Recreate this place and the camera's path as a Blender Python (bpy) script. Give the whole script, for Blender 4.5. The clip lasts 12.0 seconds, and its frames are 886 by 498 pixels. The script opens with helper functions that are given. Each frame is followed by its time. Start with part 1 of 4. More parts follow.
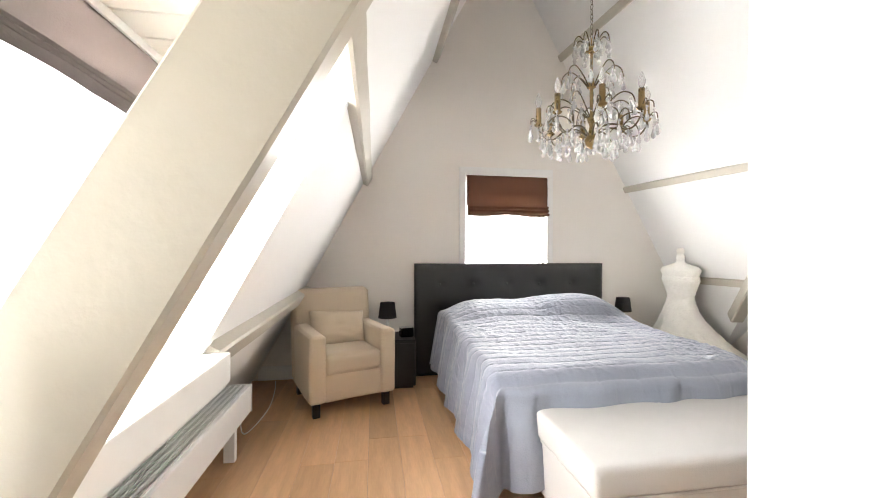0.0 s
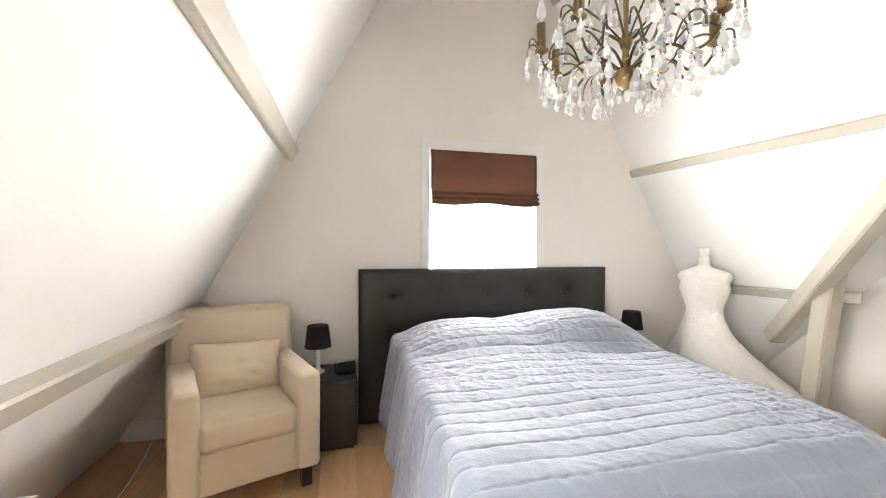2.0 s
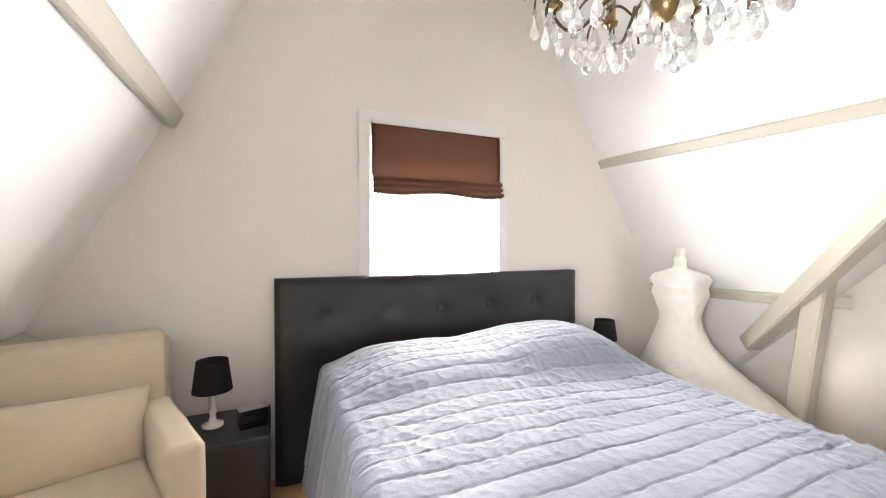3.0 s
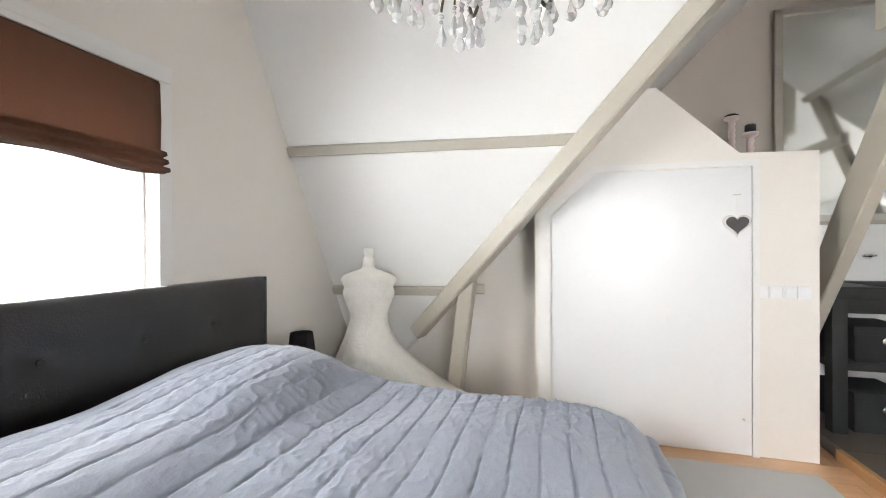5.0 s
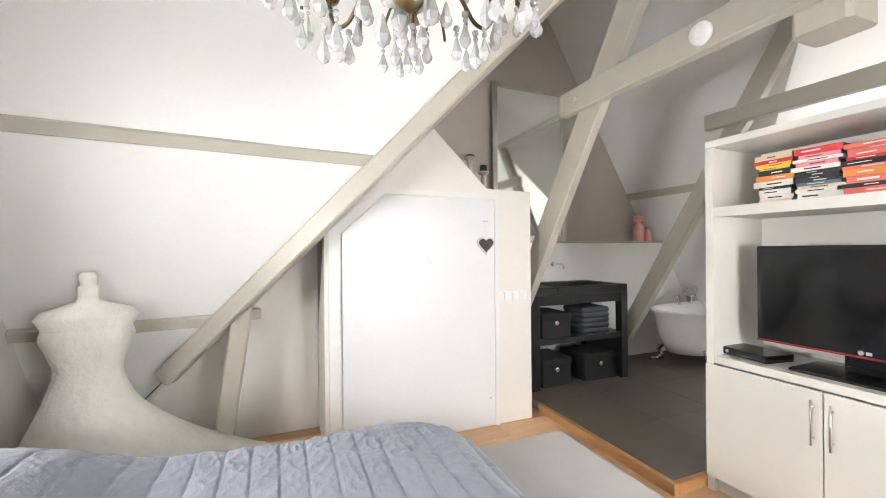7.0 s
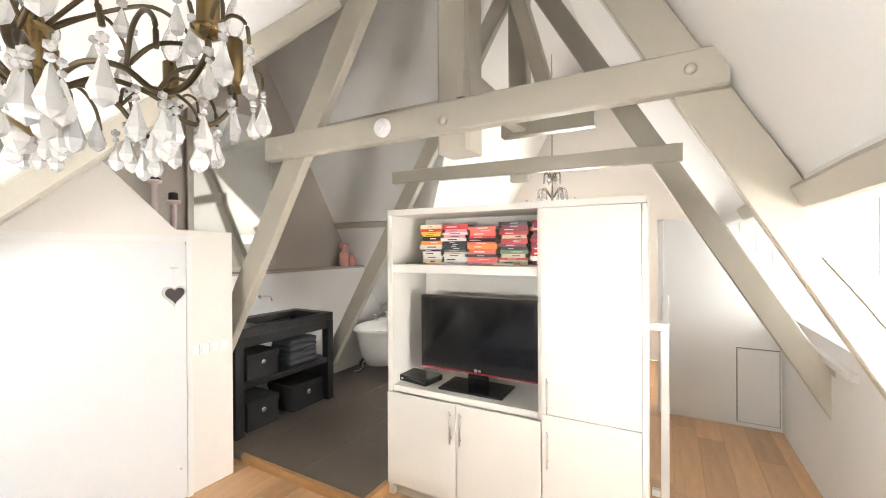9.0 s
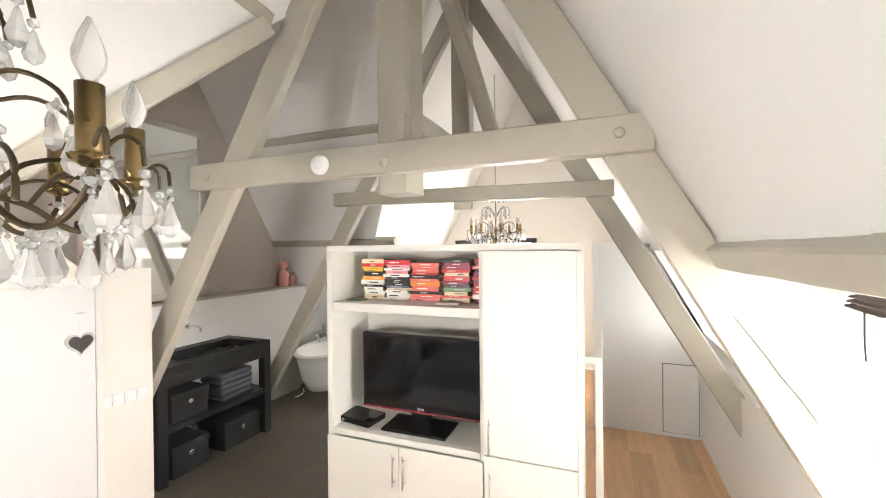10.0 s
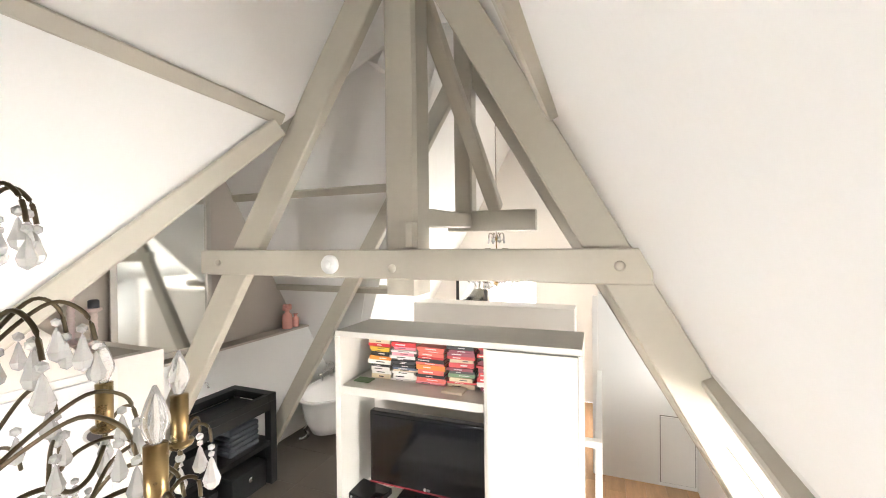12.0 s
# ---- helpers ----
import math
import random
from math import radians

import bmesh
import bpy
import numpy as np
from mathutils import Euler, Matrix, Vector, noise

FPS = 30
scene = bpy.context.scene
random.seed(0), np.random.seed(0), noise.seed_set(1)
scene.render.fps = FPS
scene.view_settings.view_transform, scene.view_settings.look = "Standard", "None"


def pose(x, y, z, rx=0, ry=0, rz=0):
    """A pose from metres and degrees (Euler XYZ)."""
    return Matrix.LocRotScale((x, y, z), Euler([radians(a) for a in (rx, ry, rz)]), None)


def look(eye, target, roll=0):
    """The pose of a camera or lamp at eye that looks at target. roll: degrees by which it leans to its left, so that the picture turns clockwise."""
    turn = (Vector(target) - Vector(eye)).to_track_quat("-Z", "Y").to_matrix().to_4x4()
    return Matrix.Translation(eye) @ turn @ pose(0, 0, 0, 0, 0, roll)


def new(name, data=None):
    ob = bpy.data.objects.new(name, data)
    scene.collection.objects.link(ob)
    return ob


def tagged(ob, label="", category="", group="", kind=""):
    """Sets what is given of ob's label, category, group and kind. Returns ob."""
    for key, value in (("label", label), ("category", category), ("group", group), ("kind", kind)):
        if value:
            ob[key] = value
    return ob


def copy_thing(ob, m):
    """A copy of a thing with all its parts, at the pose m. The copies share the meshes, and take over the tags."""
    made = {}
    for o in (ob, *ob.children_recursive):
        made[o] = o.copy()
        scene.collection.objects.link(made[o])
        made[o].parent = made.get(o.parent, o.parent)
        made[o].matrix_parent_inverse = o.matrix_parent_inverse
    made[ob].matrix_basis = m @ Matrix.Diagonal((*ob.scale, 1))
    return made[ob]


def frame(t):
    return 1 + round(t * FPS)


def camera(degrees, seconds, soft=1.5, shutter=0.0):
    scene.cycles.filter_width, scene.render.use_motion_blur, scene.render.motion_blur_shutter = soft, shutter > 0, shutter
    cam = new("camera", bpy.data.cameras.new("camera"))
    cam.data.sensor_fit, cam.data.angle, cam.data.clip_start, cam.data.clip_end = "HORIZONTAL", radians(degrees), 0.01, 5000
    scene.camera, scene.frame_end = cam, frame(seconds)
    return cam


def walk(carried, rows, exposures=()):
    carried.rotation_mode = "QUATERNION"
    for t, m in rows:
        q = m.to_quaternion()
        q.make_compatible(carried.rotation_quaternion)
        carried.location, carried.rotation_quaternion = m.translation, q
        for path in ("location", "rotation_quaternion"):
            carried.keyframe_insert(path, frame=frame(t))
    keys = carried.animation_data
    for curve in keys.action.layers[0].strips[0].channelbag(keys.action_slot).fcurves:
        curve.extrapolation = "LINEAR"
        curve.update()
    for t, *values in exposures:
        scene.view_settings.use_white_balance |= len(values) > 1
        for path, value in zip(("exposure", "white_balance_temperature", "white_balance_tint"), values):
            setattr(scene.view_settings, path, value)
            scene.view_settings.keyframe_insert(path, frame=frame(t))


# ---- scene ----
cam = camera(95.8, 12.0, soft=1.0)
PATH = [
    (0, (0.171, -0.28, 1.227), (0.508, 1.691, 1.228), 0.2),
    (0.2, (0.181, -0.211, 1.221), (0.517, 1.761, 1.225), 0.1),
    (0.5, (0.207, -0.103, 1.222), (0.555, 1.866, 1.225), 0.0),
    (1, (0.288, 0.124, 1.222), (0.679, 2.086, 1.222), 0.0),
    (1.5, (0.376, 0.424, 1.25), (0.809, 2.377, 1.245), 0.2),
    (2, (0.454, 0.723, 1.247), (0.934, 2.665, 1.236), 0.15),
    (2.5, (0.498, 1.024, 1.253), (1.076, 2.939, 1.247), 0.05),
    (2.7, (0.518, 1.154, 1.262), (1.158, 3.05, 1.25), -0.0),
    (4.5, (0.636, 1.878, 1.265), (2.393, 2.834, 1.248), -0.3),
    (5, (0.603, 1.986, 1.249), (2.526, 2.535, 1.239), -0.3),
    (5.5, (0.602, 2.155, 1.247), (2.596, 2.317, 1.243), -0.4),
    (6, (0.62, 2.251, 1.283), (2.613, 2.091, 1.274), -0.4),
    (6.5, (0.645, 2.341, 1.323), (2.586, 1.861, 1.312), -0.1),
    (7, (0.685, 2.378, 1.34), (2.542, 1.635, 1.343), -0.5),
    (7.5, (0.679, 2.405, 1.393), (2.375, 1.345, 1.394), -0.3),
    (9.3, (0.542, 2.374, 1.733), (1.418, 0.576, 1.724), -0.5),
    (9.5, (0.543, 2.368, 1.776), (1.37, 0.546, 1.766), -0.6),
    (10, (0.534, 2.332, 1.91), (1.278, 0.476, 1.9), -0.6),
    (10.5, (0.508, 2.374, 2.072), (1.241, 0.514, 2.062), -0.5),
    (11, (0.499, 2.421, 2.241), (1.235, 0.561, 2.225), -0.6),
    (11.5, (0.518, 2.409, 2.377), (1.258, 0.551, 2.356), -0.7),
    (12, (0.543, 2.417, 2.493), (1.279, 0.557, 2.473), -0.6),
]
walk(cam, [(t, look(eye, target, roll)) for t, eye, target, roll in PATH],
     exposures=[(0.0, 0.68, 6500, 10), (1.0, 0.74, 6600, 10), (2.7, 0.96, 6550, 10), (4.5, 0.46, 6250, 9), (5.2, 0.24, 6250, 9), (5.6, 0.30, 6300, 9), (7.0, 0.42, 6350, 9), (7.7, 0.42, 6500, 9), (9.3, 0.58, 6750, 10), (10.2, 0.52, 6750, 10), (11.0, 0.70, 6750, 10), (12.0, 0.74, 6700, 10)])

# ---- light ----
world = bpy.data.worlds.new("world")
scene.world = world
world.use_nodes = True
wn = world.node_tree.nodes
sky = wn.new("ShaderNodeTexSky")
sky.sky_type, sky.sun_disc = "NISHITA", False
sky.sun_elevation, sky.sun_rotation = radians(48), radians(250)
wn["Background"].inputs[1].default_value = 0.08
world.node_tree.links.new(sky.outputs[0], wn["Background"].inputs[0])

sun = new("sun", bpy.data.lights.new("sun", "SUN"))
sun.data.energy, sun.data.angle, sun.data.color = 0.8, radians(10), (1.0, 0.95, 0.88)
sun.matrix_world = look((-6, 2, 9), (0, 0.3, 0))


def window_light(name, at, to, width, height, power, colour=(1.0, 0.98, 0.95)):
    lamp = new(name, bpy.data.lights.new(name, "AREA"))
    lamp.data.shape, lamp.data.size, lamp.data.size_y = "RECTANGLE", width, height
    lamp.data.energy, lamp.data.color = power, colour
    lamp.matrix_world = look(at, to)
    return lamp


DAY = (1.0, 0.985, 0.96)
window_light("window_light", (1.5, 3.80, 1.3), (1.5, 0, 1.1), 0.8, 0.5, 38, DAY)
window_light("window_light", (-0.98, 0.93, 1.3), (2, 1.7, 1.55), 0.9, 0.8, 58, DAY)
window_light("window_light", (-0.98, -1.5, 1.42), (2, -1.6, 1.75), 1.0, 0.75, 5, (0.93, 0.97, 1.0))
window_light("window_light", (1.95, -4.32, 1.6), (1.95, 0, 2.1), 0.7, 0.8, 52, DAY)

# ---- materials ----
def mat(name, colour, rough=0.6, vary=0.06, scale=6.0, grain=60.0, bump=0.08, metal=0.0, stretch=(1, 1, 1), each=0.0, **more):
    m = bpy.data.materials.new(name)
    m.use_nodes = True
    n, l = m.node_tree.nodes, m.node_tree.links
    b = n["Principled BSDF"]
    co = n.new("ShaderNodeTexCoord")
    mp = n.new("ShaderNodeMapping")
    mp.inputs["Scale"].default_value = stretch
    l.new(co.outputs["Object"], mp.inputs[0])
    big, fine = n.new("ShaderNodeTexNoise"), n.new("ShaderNodeTexNoise")
    big.inputs["Scale"].default_value, fine.inputs["Scale"].default_value = scale, grain
    big.inputs["Detail"].default_value = fine.inputs["Detail"].default_value = 4
    l.new(mp.outputs[0], big.inputs["Vector"])
    l.new(mp.outputs[0], fine.inputs["Vector"])
    mix = n.new("ShaderNodeMath")
    mix.operation = "MULTIPLY_ADD"
    l.new(fine.outputs[0], mix.inputs[0])
    mix.inputs[1].default_value = 0.45
    l.new(big.outputs[0], mix.inputs[2])
    ramp = n.new("ShaderNodeMapRange")
    ramp.inputs["From Min"].default_value, ramp.inputs["From Max"].default_value = 0.35, 1.1
    ramp.inputs["To Min"].default_value, ramp.inputs["To Max"].default_value = 1 - vary, 1 + vary
    l.new(mix.outputs[0], ramp.inputs[0])
    value = ramp.outputs[0]
    if each:
        info = n.new("ShaderNodeObjectInfo")
        er = n.new("ShaderNodeMapRange")
        er.inputs["To Min"].default_value, er.inputs["To Max"].default_value = 1 - each, 1 + each
        l.new(info.outputs["Random"], er.inputs[0])
        mu = n.new("ShaderNodeMath")
        mu.operation = "MULTIPLY"
        l.new(value, mu.inputs[0])
        l.new(er.outputs[0], mu.inputs[1])
        value = mu.outputs[0]
    sc = n.new("ShaderNodeVectorMath")
    sc.operation = "SCALE"
    sc.inputs[0].default_value = colour
    l.new(value, sc.inputs["Scale"])
    l.new(sc.outputs[0], b.inputs["Base Color"])
    b.inputs["Roughness"].default_value, b.inputs["Metallic"].default_value = rough, metal
    for key, val in more.items():
        b.inputs[key.replace("_", " ")].default_value = val
    rr = n.new("ShaderNodeMapRange")
    rr.inputs["To Min"].default_value, rr.inputs["To Max"].default_value = max(0.02, rough - 0.08), min(1, rough + 0.08)
    l.new(big.outputs[0], rr.inputs[0])
    l.new(rr.outputs[0], b.inputs["Roughness"])
    if bump:
        bp = n.new("ShaderNodeBump")
        bp.inputs["Strength"].default_value, bp.inputs["Distance"].default_value = bump, 0.01
        l.new(fine.outputs[0], bp.inputs["Height"])
        l.new(bp.outputs[0], b.inputs["Normal"])
    return m


PAINT = mat("wall_paint", (0.84, 0.80, 0.75), 0.75, 0.02, 1.2, 90, 0.06)
WHITE = mat("ceiling_paint", (0.87, 0.865, 0.85), 0.7, 0.02, 1.0, 70, 0.05)
TAUPE = mat("taupe_paint", (0.52, 0.465, 0.41), 0.75, 0.03, 1.2, 90, 0.06)
BEAM = mat("beam_paint", (0.49, 0.455, 0.385), 0.32, 0.05, 3, 25, 0.18)
GLOSS = mat("white_lacquer", (0.80, 0.80, 0.81), 0.30, 0.015, 2, 40, 0.02)
TRIM = mat("trim_paint", (0.84, 0.83, 0.81), 0.4, 0.02, 3, 60, 0.03)
BOARD = mat("dormer_boards", (0.84, 0.82, 0.76), 0.5, 0.03, 3, 60, 0.05)
OAK = mat("oak_plank", (0.60, 0.365, 0.20), 0.32, 0.20, 4, 22, 0.08, stretch=(5, 0.6, 1), each=0.16)
OAKTRIM = mat("oak_strip", (0.44, 0.24, 0.10), 0.4, 0.2, 5, 30, 0.08, stretch=(0.7, 7, 7))
TILE = mat("dark_tile", (0.135, 0.112, 0.092), 0.32, 0.12, 3, 40, 0.06, each=0.05)
GROUT = mat("grout", (0.24, 0.225, 0.21), 0.9)
QUILT = mat("quilt_fabric", (0.205, 0.222, 0.275), 0.7, 0.10, 4, 130, 0.22, Sheen_Weight=0.3)
SHEET = mat("white_sheet", (0.82, 0.81, 0.80), 0.9, 0.03, 5, 150, 0.1)
LEATHER = mat("black_leather", (0.018, 0.017, 0.018), 0.38, 0.1, 6, 140, 0.12)
BEIGE = mat("beige_upholstery", (0.62, 0.51, 0.375), 0.9, 0.05, 5, 220, 0.22, Sheen_Weight=0.2)
GREYCLOTH = mat("grey_upholstery", (0.50, 0.485, 0.47), 0.9, 0.05, 5, 200, 0.2)
DARKWOOD = mat("dark_wood", (0.03, 0.02, 0.015), 0.4, 0.2, 5, 40, 0.1)
BROWNCLOTH = mat("brown_blind_fabric", (0.128, 0.068, 0.043), 0.85, 0.08, 8, 200, 0.2)
GREYBLIND = mat("taupe_blind_fabric", (0.20, 0.172, 0.16), 0.85, 0.08, 8, 200, 0.2)
SHADE = mat("grey_lampshade", (0.075, 0.067, 0.07), 0.9, 0.05, 8, 200, 0.15)
CERAMIC = mat("white_ceramic", (0.82, 0.81, 0.79), 0.2, 0.02, 4, 30, 0.0)
LACE = mat("ivory_lace", (0.84, 0.82, 0.765), 0.9, 0.05, 22, 60, 0.45)
SATIN = mat("white_jersey", (0.84, 0.83, 0.80), 0.6, 0.03, 8, 120, 0.1)
STONE = mat("black_stone", (0.009, 0.009, 0.010), 0.5, 0.2, 8, 60, 0.15)
BLACKBOX = mat("black_fabric", (0.016, 0.016, 0.018), 0.85, 0.1, 8, 120, 0.2)
TOWEL = mat("dark_grey_towel", (0.075, 0.085, 0.10), 0.95, 0.1, 10, 200, 0.4)
CHROME = mat("chrome", (0.8, 0.8, 0.8), 0.12, 0.02, 4, 30, 0.0, metal=1.0)
STEEL = mat("brushed_steel", (0.62, 0.61, 0.59), 0.32, 0.03, 4, 60, 0.02, metal=1.0)
BRASS = mat("aged_brass", (0.27, 0.19, 0.09), 0.28, 0.18, 18, 60, 0.08, metal=1.0)
BRONZE = mat("dark_bronze", (0.10, 0.077, 0.045), 0.42, 0.15, 18, 60, 0.06, metal=0.85)
SILVER = mat("silver_frame", (0.55, 0.52, 0.47), 0.35, 0.1, 8, 40, 0.05, metal=0.8)
PLASTIC = mat("black_gloss_plastic", (0.010, 0.010, 0.011), 0.14, 0.05, 4, 60, 0.0)
SCREEN = mat("tv_screen", (0.006, 0.006, 0.007), 0.09, 0.02, 3, 40, 0.0)
REDTRIM = mat("red_plastic", (0.22, 0.02, 0.03), 0.25, 0.02)
GREIGE = mat("cabinet_paint", (0.66, 0.64, 0.60), 0.5, 0.015, 2, 70, 0.02)
PINK = mat("pink_glass", (0.80, 0.40, 0.34), 0.25, 0.05, 8, 40, 0.0)
PINKWOOD = mat("pink_candle_stand", (0.68, 0.55, 0.52), 0.6, 0.08, 20, 60, 0.1)
WAXBLACK = mat("dark_candle", (0.03, 0.03, 0.035), 0.6, 0.1, 20, 60, 0.1)
SWITCH = mat("switch_plastic", (0.86, 0.86, 0.86), 0.35, 0.0, 4, 30, 0.0)
PAPER = mat("book_pages", (0.72, 0.66, 0.55), 0.9, 0.1, 30, 200, 0.3, stretch=(1, 1, 12))
MIRROR = mat("mirror_glass", (0.88, 0.9, 0.88), 0.02, 0.0, 2, 20, 0.0, metal=1.0)
FARGREEN = mat("black_metal", (0.015, 0.014, 0.014), 0.5, 0.1)


def glass(name, colour=(1, 1, 1), rough=0.0, ior=1.5):
    m = bpy.data.materials.new(name)
    m.use_nodes = True
    b = m.node_tree.nodes["Principled BSDF"]
    b.inputs["Base Color"].default_value = (*colour, 1)
    b.inputs["Transmission Weight"].default_value = 1
    b.inputs["Roughness"].default_value = rough
    b.inputs["IOR"].default_value = ior
    return m


CRYSTAL = glass("crystal", (0.97, 0.97, 0.96), 0.05, 1.45)
CRYSTAL.node_tree.nodes["Principled BSDF"].inputs["Transmission Weight"].default_value = 0.6
PANE = glass("window_glass", (1, 1, 1), 0.0, 1.02)
BULB = glass("clear_bulb_glass", (1, 1, 1), 0.03, 1.15)
BULB.node_tree.nodes["Principled BSDF"].inputs["Transmission Weight"].default_value = 0.75


def glow(name, colour, strength):
    m = bpy.data.materials.new(name)
    m.use_nodes = True
    b = m.node_tree.nodes["Principled BSDF"]
    b.inputs["Base Color"].default_value = (*colour, 1)
    b.inputs["Emission Color"].default_value = (*colour, 1)
    b.inputs["Emission Strength"].default_value = strength
    return m


DAYLIGHT = glow("bright_sky", (1.0, 1.0, 1.0), 1.25)


# ---- mesh tools ----
def finish(name, bm, material, smooth=False):
    me = bpy.data.meshes.new(name)
    bmesh.ops.recalc_face_normals(bm, faces=bm.faces)
    bm.to_mesh(me)
    bm.free()
    me.materials.append(material)
    if smooth:
        for p in me.polygons:
            p.use_smooth = True
    return me


def part(name, bm, material, parent=None, label="", smooth=False):
    ob = new(name, finish(name, bm, material, smooth))
    if parent:
        ob.parent = parent
    if label:
        ob["label"] = label
    return ob


def solid(name, bm, material, label, category, kind="", group="", smooth=False):
    return tagged(part(name, bm, material, None, "", smooth), label, category, group, kind)


def thing(name, label, category, at=(0, 0, 0), turn=0, group="", kind=""):
    ob = new(name)
    ob.empty_display_size = 0.1
    ob.matrix_world = pose(*at, 0, 0, turn)
    return tagged(ob, label, category, group, kind)


def box(bm, lo, hi, bevel=0.0, segs=2, m=None):
    made = bmesh.ops.create_cube(bm, size=1)
    vs = made["verts"]
    for v in vs:
        v.co = Vector([lo[i] + (v.co[i] + 0.5) * (hi[i] - lo[i]) for i in range(3)])
    if m:
        bmesh.ops.transform(bm, matrix=m, verts=vs)
    if bevel:
        edges = list({e for v in vs for e in v.link_edges})
        bmesh.ops.bevel(bm, geom=edges, offset=bevel, segments=segs, affect="EDGES", profile=0.6)
    return bm


def boxed(lo, hi, bevel=0.0, segs=2, m=None):
    return box(bmesh.new(), lo, hi, bevel, segs, m)


def slab(bm, pts, push):
    """A prism: the polygon pts, and the same polygon moved by push."""
    a = [bm.verts.new(p) for p in pts]
    b = [bm.verts.new(Vector(p) + Vector(push)) for p in pts]
    bm.faces.new(a)
    bm.faces.new(list(reversed(b)))
    for i in range(len(a)):
        j = (i + 1) % len(a)
        bm.faces.new((a[i], b[i], b[j], a[j]))
    return bm


def lathe(bm, profile, steps=20, at=(0, 0, 0), m=None):
    rings = []
    for r, z in profile:
        ring = []
        for k in range(steps):
            a = 2 * math.pi * k / steps
            p = Vector((at[0] + r * math.cos(a), at[1] + r * math.sin(a), at[2] + z))
            ring.append(bm.verts.new(m @ p if m else p))
        rings.append(ring)
    for lo, hi in zip(rings, rings[1:]):
        for k in range(steps):
            j = (k + 1) % steps
            bm.faces.new((lo[k], lo[j], hi[j], hi[k]))
    bm.faces.new(list(reversed(rings[0])))
    bm.faces.new(rings[-1])
    return bm


def flow(pts, cuts=5):
    """The same line, rounded between its points."""
    p = [Vector(q) for q in pts]
    out = []
    for i in range(len(p) - 1):
        a, b, c, d = p[max(i - 1, 0)], p[i], p[i + 1], p[min(i + 2, len(p) - 1)]
        for k in range(cuts):
            t = k / cuts
            out.append(0.5 * (2 * b + (c - a) * t + (2 * a - 5 * b + 4 * c - d) * t * t + (3 * b - a - 3 * c + d) * t ** 3))
    return out + [p[-1]]


def tube(bm, pts, r, steps=6, taper=1.0):
    pts = flow(pts) if 3 < len(pts) < 9 else [Vector(p) for p in pts]
    rings = []
    for i, p in enumerate(pts):
        d = (pts[min(i + 1, len(pts) - 1)] - pts[max(i - 1, 0)]).normalized()
        side = d.cross(Vector((0, 0, 1)) if abs(d.z) < 0.95 else Vector((1, 0, 0))).normalized()
        other = d.cross(side)
        rr = r * (1 + (taper - 1) * i / max(1, len(pts) - 1))
        rings.append([bm.verts.new(p + (side * math.cos(a) + other * math.sin(a)) * rr)
                      for a in [2 * math.pi * k / steps for k in range(steps)]])
    for lo, hi in zip(rings, rings[1:]):
        for k in range(steps):
            j = (k + 1) % steps
            bm.faces.new((lo[k], lo[j], hi[j], hi[k]))
    bm.faces.new(list(reversed(rings[0])))
    bm.faces.new(rings[-1])
    return bm


def timber(p0, p1, wide, deep, across, rough=0.004):
    """A hewn beam from p0 to p1; across is the direction of its width."""
    p0, p1 = Vector(p0), Vector(p1)
    d = (p1 - p0).normalized()
    a = Vector(across)
    a = (a - d * a.dot(d)).normalized()
    n = d.cross(a)
    length = (p1 - p0).length
    count = max(2, int(length / 0.18))
    bm = bmesh.new()
    c = 0.10 * min(wide, deep)
    sect = [(-wide / 2 + c, -deep / 2), (wide / 2 - c, -deep / 2), (wide / 2, -deep / 2 + c), (wide / 2, deep / 2 - c),
            (wide / 2 - c, deep / 2), (-wide / 2 + c, deep / 2), (-wide / 2, deep / 2 - c), (-wide / 2, -deep / 2 + c)]
    rings = []
    for i in range(count + 1):
        q = p0 + d * length * i / count
        ring = []
        for u, v in sect:
            w = q + a * u + n * v
            j = noise.noise_vector(w * 2.3) * rough + noise.noise_vector(w * 9) * rough * 0.4
            ring.append(bm.verts.new(w + j))
        rings.append(ring)
    for lo, hi in zip(rings, rings[1:]):
        for k in range(8):
            j = (k + 1) % 8
            bm.faces.new((lo[k], lo[j], hi[j], hi[k]))
    bm.faces.new(list(reversed(rings[0])))
    bm.faces.new(rings[-1])
    return bm


# ---- the shell: roof planes, gables, floors ----
GABLE, FAR = 3.678, -4.25


def left_x(z):
    return 0.073 + (z - 1.88) / 1.86


def right_x(y, z):
    return 2.867 + (3.678 - max(y, 0.0)) * 0.086 - (z - 1.889) / 1.8


def ridge(y):
    z = 1.88 + (right_x(y, 1.889) - 0.073) / (1 / 1.86 + 1 / 1.8)
    return (left_x(z), y, z)


def valley(y):
    """The point of the north valley, where the bathroom wing's roof meets the main roof."""
    z = 3.272 - 1.044 * (y - 0.458)
    return (right_x(y, z), y, z)


def wing_south_z(y):
    return 3.33 + 1.68 * (y + 0.84)


